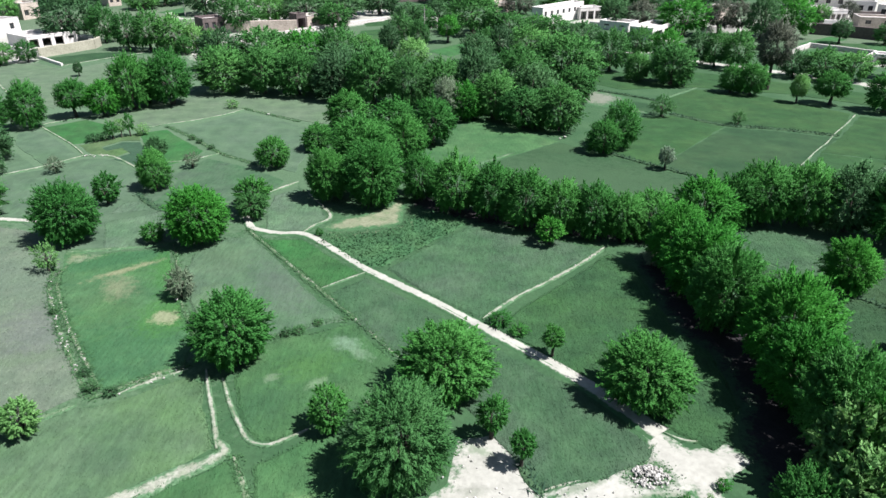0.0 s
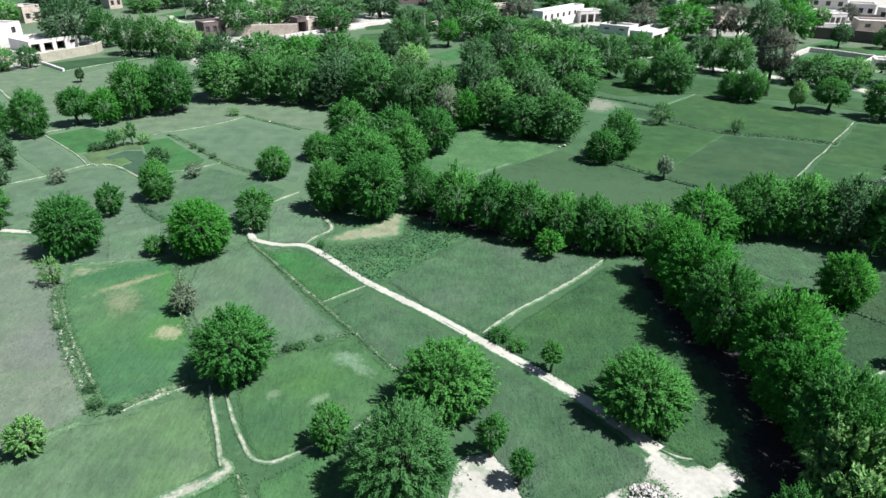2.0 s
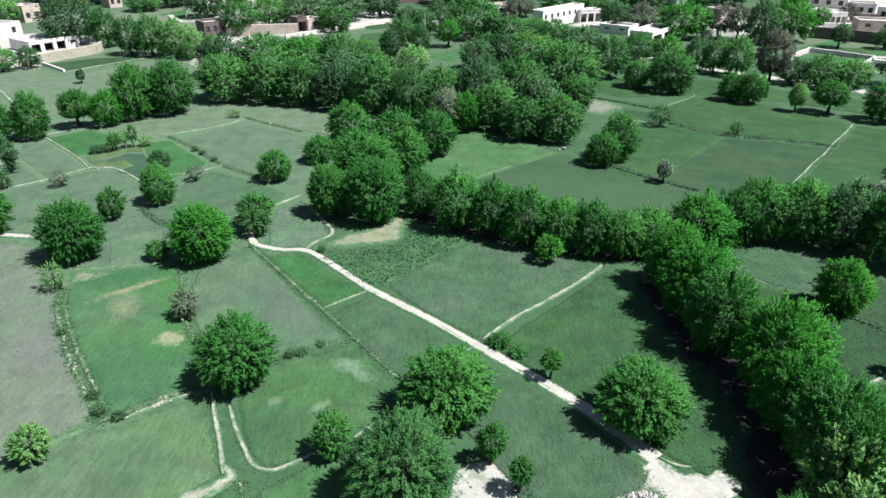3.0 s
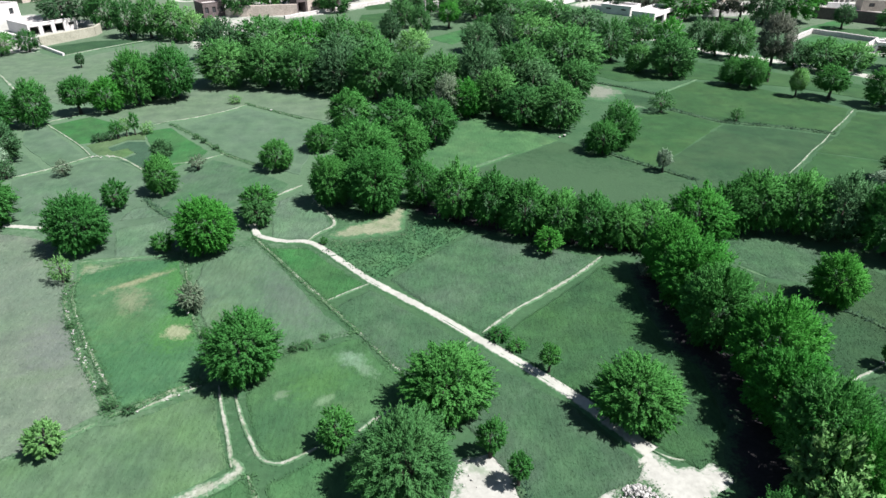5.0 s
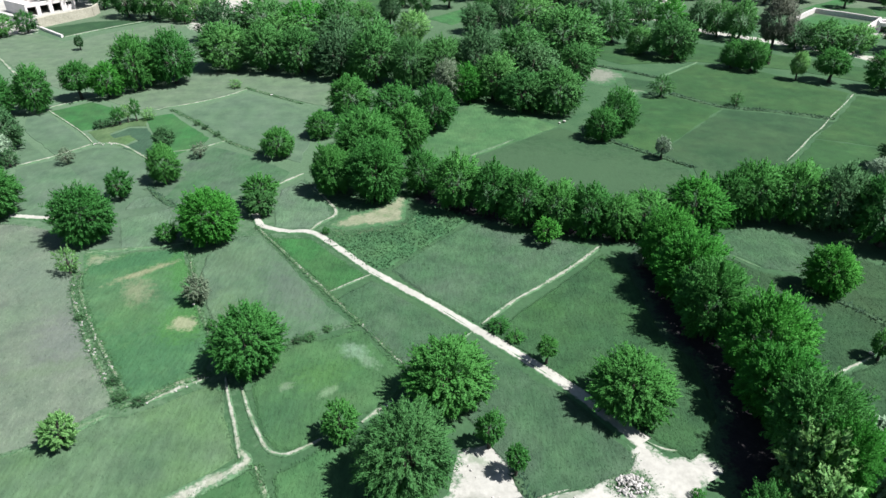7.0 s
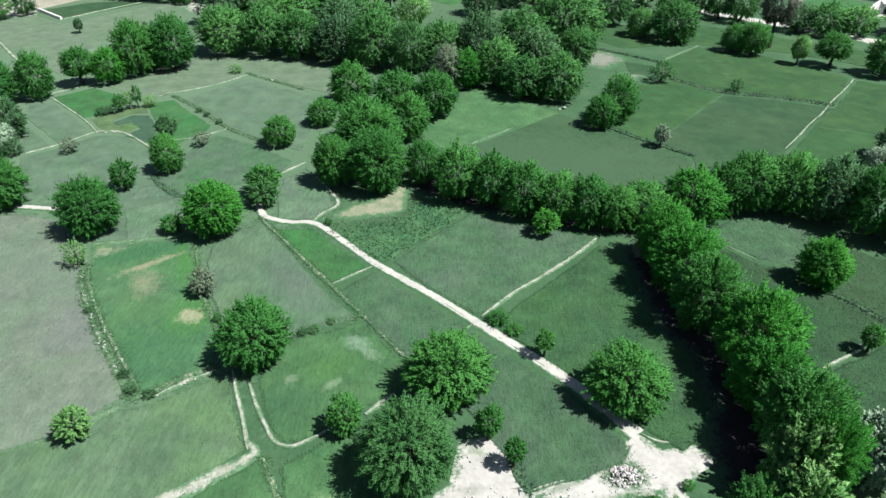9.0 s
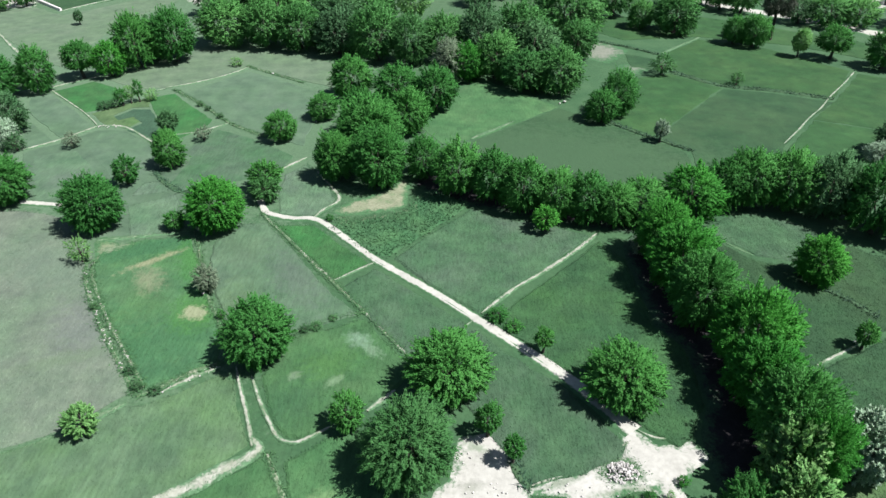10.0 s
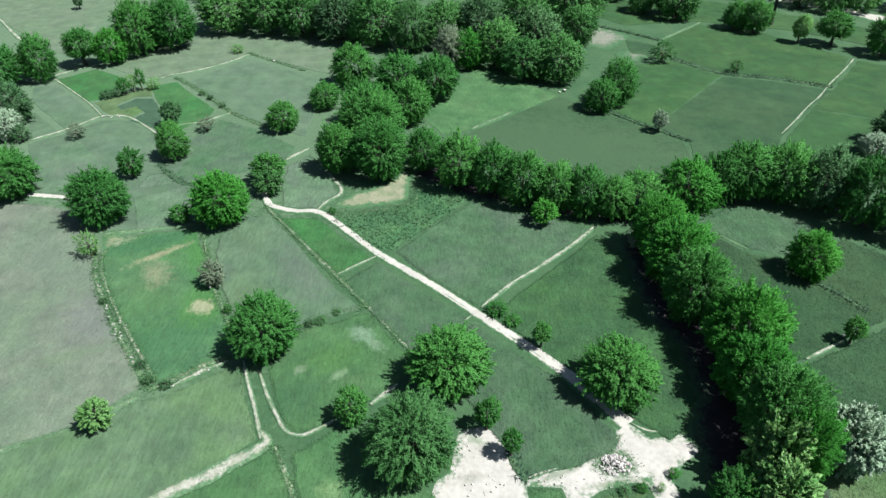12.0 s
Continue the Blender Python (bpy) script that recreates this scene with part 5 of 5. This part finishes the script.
plant("green", "far", "belt", 60.11, 104.76, 3.03, 5.02, .05)
plant("green", "far", "belt", 64.57, 104.08, 2.66, 4.83, .05)
plant("dark", "far", "belt", 80.97, 138.10, 2.06, 4.87, .2)
plant("green", "far", "belt", 89.51, 136.89, 2.17, 4.21, .08)
plant("green", "far", "belt", 73.38, 103.75, 3.74, 6.66, .08)
plant("green", "far", "belt", -71.85, 115.79, 1.66, 3.96, .06)
plant("green", "far", "belt", -75.03, 112.96, 2.24, 4.25, .06)
plant("green", "far", "belt", -67.74, 136.14, 2.82, 7.45, .06)
plant("green", "far", "belt", -59.45, 128.06, 2.56, 7.28, .06)
plant("green", "far", "belt", -54.94, 126.81, 2.85, 7.88, .06)
plant("green", "far", "belt", -50.30, 126.25, 3.16, 6.94, .06)
plant("green", "far", "belt", -81.45, 188.09, 4.21, 4.93, .06)
plant("dark", "far", "belt", -75.69, 138.82, 5.31, 9.94, .06)
plant("green", "far", "belt", -105.21, 164.75, 3.37, 5.72, .06)
plant("green", "far", "belt", -47.27, 123.30, 1.45, 3.54, .06)
plant("olive", "far", "belt", -46.17, 125.76, 1.79, 5.40, .06)
plant("green", "far", "belt", -43.01, 125.15, 1.89, 4.47, .06)
plant("green", "far", "belt", -45.12, 151.71, 3.74, 8.08, .06)
plant("green", "far", "belt", -40.77, 161.87, 3.77, 7.60, .06)
plant("dark", "far", "belt", -32.94, 165.71, 5.82, 7.84, .06)
plant("dark", "far", "belt", -24.72, 171.76, 4.76, 7.26, .06)
plant("dark", "far", "belt", -16.35, 179.59, 4.75, 7.89, .06)
plant("green", "far", "belt", 33.40, 186.60, 6.82, 7.98, .06)
plant("dark", "far", "belt", 56.18, 194.97, 6.32, 7.40, .06)
plant("green", "mid", "grove", -11.10, 75.23, 2.56, 5.25, .05)
plant("green", "mid", "grove", -13.57, 68.90, 1.72, 3.08, .05)
plant("green", "near", "grove", -10.2, 54.5, 1.85, 5.1, .05)
plant("green", "near", "grove", -7.31, 59.4, 3.3, 6.6, .05)
plant("green", "near", "grove", -5.98, 53.62, 2.6, 6.0, .05)
plant("green", "mid", "grove", -5.35, 73.5, 2.9, 4.6, .05)
plant("green", "mid", "grove", -1.1, 71.0, 2.5, 5.5, .05)
plant("green", "mid", "grove", -3.9, 65.2, 2.3, 5.2, .05)
plant("green", "mid", "grove", -8.6, 64.6, 2.2, 5.4, .05)
plant("green", "mid", "hedge", -1.91, 55.18, 1.50, 4.73, .05)
plant("green", "mid", "hedge", 1.19, 51.97, 1.99, 5.81, .05)
plant("green", "mid", "hedge", 4.28, 50.65, 1.76, 5.54, .05)
plant("green", "mid", "hedge", 6.99, 49.14, 1.87, 5.53, .05)
plant("green", "mid", "hedge", 9.58, 48.14, 1.60, 5.06, .05)
plant("green", "mid", "hedge", 12.13, 47.51, 1.63, 5.16, .05)
plant("green", "mid", "hedge", 14.34, 46.79, 1.43, 4.52, .05)
plant("green", "mid", "hedge", 17.03, 47.64, 1.99, 4.05, .05)
plant("lime", "mid", "hedge", 21.07, 48.09, 2.18, 5.37, .05)
plant("green", "mid", "hedge", 24.51, 49.9, 1.63, 5.16, .05)
plant("green", "mid", "hedge", 26.82, 50.1, 2.07, 6.07, .05)
plant("green", "mid", "hedge", 30.04, 49.6, 2.05, 6.17, .05)
plant("dark", "mid", "hedge", 33.03, 48.5, 2.30, 6.44, .05)
plant("green", "mid", "hedge", 35.53, 45.60, 2.26, 7.15, .05)
plant("green", "mid", "hedge", 38.54, 44.17, 2.26, 7.03, .05)
plant("grey", "small", "hedge", 15.5, 42.3, 0.75, 1.7, .05)
plant("silver", "near", "hedge", 22.3, 22.0, 1.9, 4.4, .05)
plant("green", "near", "hedge", 27.3, 23.8, 1.7, 4.3, .05)
plant("green", "small", "field", 27.5, 31.56, 0.8, 2.33, .25)
plant("lime", "near", "field", 27.8, 38.87, 1.93, 3.95, .07)
plant("lime", "small", "field", 8.38, 45.63, 1.28, 2.39, .12)
plant("dark", "mid", "field", 45.71, 59.76, 2.41, 4.30, .06)
plant("silver", "mid", "field", 42.91, 57.90, 1.74, 2.34, .06)
plant("green", "mid", "field", 17.5, 68.1, 2.15, 3.8, .05)
plant("silver", "small", "field", 22.61, 62.74, 0.92, 2.59, .12)
plant("pale", "shrub", "field", 28.23, 82.75, 1.68, 3.12, .06)
plant("pale", "shrub", "field", 36.61, 79.24, 0.92, 1.93, .06)
plant("dark", "shrub", "lone", -8.78, 33.54, 0.44, 0.58, .02)
plant("dark", "shrub", "lone", -9.47, 33.19, 0.32, 0.79, .02)
plant("dark", "shrub", "lone", -7.74, 34.39, 0.32, 0.52, .02)
plant("dark", "shrub", "lone", -19.88, 29.29, 0.37, 0.75, .02)
plant("dark", "shrub", "lone", -18.85, 27.93, 0.36, 0.97, .02)
plant("dark", "shrub", "lone", -17.66, 27.61, 0.39, 0.66, .02)
plant("dark", "shrub", "lone", -24.86, 35.48, 0.29, 0.84, .02)
plant("lime", "shrub", "lone", 12.65, 21.2, 0.36, 0.7, .02)
plant("green", "shrub", "lone", 10.7, 20.35, 0.34, 0.6, .02)
plant("dark", "shrub", "lone", 9.7, 20.2, 0.3, 0.5, .02)
plant("olive", "shrub", "lone", 11.7, 20.3, 0.25, 0.8, .02)
plant("green", "shrub", "lone", -9.82, 47.19, 0.39, 0.74, .02)
plant("green", "shrub", "lone", -15.50, 34.44, 0.34, 0.97, .03)
plant("green", "mid", "field", 19.7, 70.2, 2.3, 5.3, .05)
plant("pale", "near", "lone", -1.85, 21.8, 2.65, 5.3, .05)
plant("lime", "near", "hedge", 16.9, 41.6, 2.25, 5.3, .05)
plant("lime", "near", "hedge", 17.2, 38.0, 2.55, 5.9, .05)
plant("green", "near", "hedge", 17.4, 34.2, 2.45, 5.9, .05)
plant("lime", "near", "hedge", 19.1, 29.9, 2.6, 6.3, .05)
plant("lime", "near", "hedge", 18.5, 26.6, 2.3, 5.3, .05)
plant("green", "near", "hedge", 18.8, 23.4, 2.4, 6.2, .05)
plant("fig", "near", "hedge", 17.6, 20.9, 1.7, 5.2, .05)
plant("lime", "near", "hedge", 19.0, 21.0, 1.6, 6.0, .05)
plant("fig", "near", "hedge", 16.8, 18.5, 1.8, 4.9, .05)
plant("green", "near", "hedge", 14.9, 18.5, 1.6, 3.7, .05)

# ---- village ----
def wall_mesh(length, tall, thick, openings):
    """A wall along x with openings (from, to, sill, head) cut right through."""
    bm = bmesh.new()
    x = 0.0
    for a, b, lo, hi, _ in sorted(openings):
        if a > x:
            box(bm, x, a, 0, thick, -0.1, tall)
        if lo > 0.02:
            box(bm, a, b, 0, thick, -0.1, lo)
        box(bm, a, b, 0, thick, hi, tall)
        x = b
    box(bm, x, length, 0, thick, -0.1, tall)
    bmesh.ops.remove_doubles(bm, verts=bm.verts[:], dist=0.001)
    return bm


def house(material, words, depth, tall, count, sort, *corners):
    """A flat-roofed house from its two front corners, with a row of openings in the front."""
    (x0, y0), (x1, y1) = corners
    length = math.hypot(x1 - x0, y1 - y0)
    root = thing("house", pose(x0, y0, 0, 0, 0, math.degrees(math.atan2(y1 - y0, x1 - x0))), words, "house", "village houses")
    thick, lip = 0.4, 0.35
    openings = []
    for i in range(count):
        c = length * (i + 0.5) / count
        if sort == "porch":
            w, lo, hi = length / count * 0.8, 0.0, tall * 0.72
        elif sort == "veranda" and i < count - 1:
            w, lo, hi = length / count * 0.7, 0.0, tall * 0.76
        elif sort == "high":
            w, lo, hi = 0.95, tall * 0.5, tall * 0.76
        elif sort == "door" or (sort == "mixed" and i == count // 2):
            w, lo, hi = min(1.1, length / count * 0.7), 0.0, 2.05
        else:
            w, lo, hi = min(1.2, length / count * 0.5), 0.95, min(2.2, tall - 0.6)
        openings.append((c - w / 2, c + w / 2, lo, hi, "door" if lo == 0 else "window"))
    part("front_wall", wall_mesh(length, tall, thick, openings), material, root)
    for name, a in (("back_wall", (0, length, depth - thick, depth)), ("side_wall", (0, thick, thick + 0.002, depth - thick - 0.002)), ("side_wall", (length - thick, length, thick + 0.002, depth - thick - 0.002))):
        bm = bmesh.new()
        box(bm, *a, -0.1, tall - 0.003)
        part(name, bm, material, root)
    bm = bmesh.new()
    box(bm, thick * 0.9, length - thick * 0.9, thick * 0.9, depth - thick * 0.9, tall - lip - 0.25, tall - lip)
    part("roof", bm, ROOF, root, "flat pale mud roof")
    bm = bmesh.new()
    for a in ((-0.06, length + 0.06, -0.06, thick * 0.9), (-0.06, length + 0.06, depth - thick * 0.9, depth + 0.06), (-0.06, thick * 0.9, thick * 0.9 + 0.002, depth - thick * 0.9 - 0.002), (length - thick * 0.9, length + 0.06, thick * 0.9 + 0.002, depth - thick * 0.9 - 0.002)):
        box(bm, *a, tall, tall + 0.12, 0.03)
    part("parapet", bm, ROOF if material is MUD else material, root)
    for a, b, lo, hi, what in openings:
        if sort == "porch" or (sort == "veranda" and what == "door"):
            bm = bmesh.new()
            box(bm, a - 0.12, a + 0.06, 0.05, 0.25, 0, hi)
            part("post", bm, WOOD, root)
            continue
        bm = bmesh.new()
        for q in ((a, a + 0.08, lo, hi), (b - 0.08, b, lo, hi), (a + 0.08, b - 0.08, lo, lo + 0.08), (a + 0.08, b - 0.08, hi - 0.08, hi)):
            box(bm, q[0], q[1], 0.14, 0.22, q[2], q[3])
        if what == "window":
            box(bm, (a + b) / 2 - 0.03, (a + b) / 2 + 0.03, 0.15, 0.21, lo + 0.08, hi - 0.08)
        frame_ob = part("window" if what == "window" else "door", bm, WOOD, root)
        bm = bmesh.new()
        box(bm, a + 0.08, b - 0.08, 0.17, 0.19, lo + 0.08, hi - 0.08)
        part("pane" if what == "window" else "door_leaf", bm, PANE if what == "window" else WOOD, frame_ob)


def yard_wall(material, words, tall, thick, *points):
    """A free-standing wall along a line, with a rounded coping and uneven top."""
    root = thing("yard_wall", pose(points[0][0], points[0][1], 0), words, "wall", "yard walls")
    o = np.array(points[0], float)
    for a, b in zip(points, points[1:]):
        a, b = np.array(a, float) - o, np.array(b, float) - o
        d = b - a
        length = np.linalg.norm(d)
        turn = Matrix.Translation((a[0], a[1], 0)) @ Matrix.Rotation(math.atan2(d[1], d[0]), 4, "Z")
        n = max(2, int(length / 1.5))
        bm = bmesh.new()
        section = ((-thick / 2, -0.1), (-thick / 2 * 0.85, tall - 0.08), (-thick * 0.25, tall), (thick * 0.25, tall), (thick / 2 * 0.85, tall - 0.08), (thick / 2, -0.1))
        rows = []
        for i in range(n + 1):
            dz = noise.noise(Vector((i * 0.7 + o[0], o[1], 1.0))) * 0.09
            rows.append([bm.verts.new(turn @ Vector((length * i / n, y, z + (dz if z > 0.1 else 0)))) for y, z in section])
        for p, q in zip(rows, rows[1:]):
            for k in range(5):
                bm.faces.new((p[k], q[k], q[k + 1], p[k + 1]))
        bm.faces.new(rows[0])
        bm.faces.new(rows[-1])
        bmesh.ops.recalc_face_normals(bm, faces=bm.faces[:])
        part("wall_length", bm, material, root)


def utility_pole(x, y, tall):
    root = thing("utility_pole", pose(x, y, 0), "thin grey utility pole among the trees", "utility pole", "utility poles")
    bm = bmesh.new()
    tube(bm, [(0, 0, -0.2), (0, 0, tall * 0.5), (0, 0, tall)], [0.12, 0.1, 0.07], 8)
    part("pole", bm, STONE, root)
    bm = bmesh.new()
    box(bm, -0.7, 0.7, -0.05, 0.05, tall - 0.5, tall - 0.4)
    part("crossarm", bm, WOOD, root)


def stone_shape(seed):
    g = random.Random(seed)
    bm = bmesh.new()
    bmesh.ops.create_icosphere(bm, subdivisions=1, radius=0.5)
    for v in bm.verts:
        v.co *= g.uniform(0.72, 1.12)
        v.co.z *= 0.7
    me = bpy.data.meshes.new("stone")
    bm.to_mesh(me)
    bm.free()
    me.materials.append(STONE)
    return me


def stone_heap(x, y, r, count):
    root = thing("stone_heap", pose(x, y, 0), "heap of pale rubble stones on the dusty yard", "stone heap")
    shapes = [stone_shape(s) for s in range(6)]
    g = random.Random(3)
    for i in range(count):
        a, d = g.uniform(0, 6.28), r * g.random() ** 0.55
        s = g.uniform(0.1, 0.25)
        rise = max(0.0, 0.32 * (1 - (d / r) ** 2)) * g.uniform(0.3, 1.0)
        ob = new("stone", g.choice(shapes))
        ob.parent = root
        ob.matrix_basis = Matrix.LocRotScale((math.cos(a) * d * 1.15, math.sin(a) * d * 0.9, rise + s * 0.25), Euler((g.uniform(0, 6), g.uniform(0, 6), g.uniform(0, 6))), (s, s, s))


def boulder(x, y, size):
    root = thing("boulder", pose(x, y, 0), "pale weathered boulder lying at a field corner", "boulder", "field boulders")
    ob = new("stone", stone_shape(int(abs(x) * 10) % 6))
    ob.parent = root
    ob.matrix_basis = Matrix.LocRotScale((0, 0, size * 0.35), Euler((0.2, 0.1, x)), (size * 1.5, size * 1.1, size))


def bund_stones(count, spread, sizes, *points):
    """Small pale stones strewn along a line."""
    line = smooth_line(points, 0.25)
    g = random.Random(len(points) * 7 + count)
    bm = bmesh.new()
    for _ in range(count):
        p = line[g.randrange(len(line))]
        k = g.uniform(*sizes)
        m = Matrix.LocRotScale((p[0] + g.gauss(0, spread), p[1] + g.gauss(0, spread), 0.06 + k * 0.2), Euler((g.uniform(0, 6), g.uniform(0, 6), g.uniform(0, 6))), (k, k * g.uniform(0.6, 1.0), k * 0.7))
        r = bmesh.ops.create_icosphere(bm, subdivisions=1, radius=0.5, matrix=m)
        for v in r["verts"]:
            v.co += Vector((g.uniform(-1, 1), g.uniform(-1, 1), g.uniform(-1, 1))) * k * 0.09
    me = bpy.data.meshes.new("loose_stones")
    bm.to_mesh(me)
    bm.free()
    me.materials.append(STONE)
    tagged(new("loose_stones", me), "small pale stones strewn along the ground", "stones", "loose stones", "stuff")


house(WHITE, "small pale-roofed hut among the trees", 4, 2.2, 2, "porch", (-4.2, 155.2), (-1.1, 156.1))
house(WHITE, "low white house with a broad flat roof", 5, 1.9, 2, "win", (35.8, 156.2), (41.4, 151.7))
house(SHADY, "dark mud house beyond the trees", 6, 3.4, 2, "win", (-13.2, 206.3), (-4.8, 209.3))
house(WHITE, "white house beyond the trees", 6, 3.4, 2, "win", (-54.2, 192.4), (-51.1, 193.7))
house(WHITE, "white plastered flat-roofed village house with dark veranda", 8, 2.1, 4, "veranda", (-78.8, 128.3), (-73.3, 136.1))
house(WHITE, "white flat-roofed farmhouse with a pale roof", 6, 3.0, 2, "win", (-93.6, 140.1), (-91.8, 148.5))
house(MUD, "tall pinkish mud house with dark windows", 5, 3.8, 2, "win", (-101.4, 166.2), (-99.8, 170.9))
house(SHADY, "low dark-walled house with a pale flat roof", 5, 3.0, 3, "win", (-51.6, 147.3), (-47.8, 150.3))
house(SHADY, "small mud store with a dark open front", 3, 3.2, 1, "porch", (-32.7, 153.7), (-30.9, 155.4))
house(MUD, "mud-plastered hut with one small window", 4, 2.6, 1, "win", (-30.7, 155.4), (-28.1, 158.6))
house(SHADY, "mud shed with a shaded open front", 4, 2.8, 1, "porch", (-27.9, 158.7), (-24.5, 162.1))
house(WHITE, "long white school-like building with a row of windows", 3, 3.9, 7, "high", (23.4, 161.0), (35.5, 174.6))
house(WHITE, "white house with a shaded veranda and posts", 4, 2.8, 3, "porch", (34.1, 170.8), (39.9, 172.8))
house(WHITE, "white walled house with an open roof terrace", 5, 2.6, 2, "porch", (43.0, 139.3), (50.3, 148.3))
house(MUD, "pale house behind bare trees", 5, 3.2, 1, "win", (68.8, 170.8), (73.8, 172.8))
house(WHITE, "white village house beyond the long wall", 5, 3.0, 2, "win", (91.8, 170.5), (97.7, 171.6))
house(WHITE, "white house with a pillared front", 3, 2.8, 3, "porch", (94.6, 167.6), (98.9, 168.2))
house(MUD, "pale mud-plastered house behind the long wall", 6, 2.4, 2, "win", (97.0, 159.6), (104.5, 157.4))
yard_wall(WHITE, "white parapet wall beside the mud house", 1.6, .4, (90.0, 161.6), (95.6, 160.4))
yard_wall(SHADY, "dark brown garden wall among the village houses", 1.8, .4, (104.5, 175.5), (111.0, 174.6))
house(WHITE, "pale plastered house with a flat roof", 6, 3.2, 3, "win", (108.7, 186.0), (114.5, 182.9))
house(WHITE, "white house with shaded walls", 5, 3.2, 2, "win", (111.8, 177.7), (115.9, 173.0))
house(WHITE, "white flat-roofed house in the far village", 6, 3.4, 3, "win", (107.0, 202.3), (115.1, 197.6))
house(MUD, "low mud house in the far village", 6, 3.0, 2, "win", (55.7, 203.3), (62.4, 203.5))
house(WHITE, "small low white shed at the garden corner", 3, 1.7, 1, "porch", (75.8, 117.1), (78.0, 116.2))
house(WHITE, "white house among far trees", 6, 3.4, 2, "win", (63.7, 189.1), (66.3, 189.1))
house(MUD, "mud house among far trees", 5, 3.0, 2, "win", (13.8, 179.0), (19.0, 181.2))
house(MUD, "mud house at the edge of the village", 6, 3.2, 2, "win", (-93.2, 193.6), (-90.8, 196.1))
house(WHITE, "white house at the edge of the village", 6, 3.2, 2, "win", (-67.0, 196.8), (-62.6, 199.5))
yard_wall(BRICK, "ochre brick yard wall before the white house", 1.7, .45, (-72.0, 119.5), (-66.7, 129.1), (-66.9, 132.0))
yard_wall(WHITE, "white low yard wall of the farmhouse", 1.2, .4, (-88.3, 127.0), (-84.8, 128.2), (-72.0, 119.5))
yard_wall(WHITE, "low white kerb wall round a field", .5, .4, (-72.9, 120.0), (-64.4, 112.7))
yard_wall(MUD, "pale mud compound wall", 2.3, .5, (-43.4, 149.7), (-39.4, 150.5), (-32.4, 152.2))
yard_wall(ROOF, "low pale wall along the compound", .7, .45, (-34.2, 147.0), (-28.7, 153.8), (-23.1, 159.6), (-13.3, 170.4))
yard_wall(WHITE, "white garden wall before the village", 1.3, .45, (34.3, 159.4), (38.4, 156.3), (41.4, 151.7))
yard_wall(SHADY, "long dark mud wall behind the gardens", 2.4, .5, (81.2, 150.5), (87.5, 146.3), (93.7, 140.4))
yard_wall(ROOF, "pale low garden wall with a flat top", .9, .45, (65.3, 125.8), (72.8, 133.8), (81.0, 125.6), (74.1, 118.0))
yard_wall(WHITE, "pale wall by the far road", 1.4, .4, (57.5, 151.4), (65.4, 152.3))
yard_wall(WHITE, "broken white gate post", 1.2, .5, (-49.3, 131.2), (-48.9, 131.2))
yard_wall(WHITE, "broken white gate post", 1.6, .5, (-45.6, 130.1), (-45.2, 130.1))
yard_wall(MUD, "mud wall beside the porch house", 1.8, .5, (-47.6, 149.6), (-42.9, 149.7))
utility_pole(-65.4, 174.8, 6.5)
utility_pole(-3.5, 132.2, 7.4)
stone_heap(9.57, 21.92, 0.78, 170)
boulder(14.21, 73.4, 0.42)
boulder(13.6, 73.0, 0.26)
boulder(35.9, 48.4, 0.4)
boulder(27.42, 32.08, 0.3)
boulder(-17.64, 37.22, 0.22)
boulder(-14.26, 67.71, 0.2)
boulder(-22.39, 82.83, 0.3)
bund_stones(46, 0.09, (0.08, 0.2), (-27.4, 39.7), (-26.4, 37.8), (-24.4, 34.8), (-23.0, 32.8), (-20.6, 29.7))
bund_stones(20, 0.07, (0.07, 0.15), (-25.0, 36.6), (-23.2, 34.0), (-21.8, 32.2), (-19.9, 29.8))
bund_stones(16, 0.12, (0.06, 0.14), (-17.4, 27.5), (-16.0, 28.7), (-14.3, 29.8))
bund_stones(26, 0.5, (0.06, 0.16), (0.9, 23.2), (1.4, 21.4), (1.8, 20.0), (3.2, 21.2))
bund_stones(22, 0.3, (0.05, 0.14), (5.2, 21.1), (7.0, 20.6), (8.6, 20.9), (10.6, 21.1), (11.3, 22.0))
bund_stones(18, 0.1, (0.06, 0.15), (7.6, 40.0), (10.2, 42.5), (12.7, 45.3))
bund_stones(14, 0.15, (0.1, 0.2), (-36.8, 66.4), (-38.1, 66.4), (-35.4, 66.2))
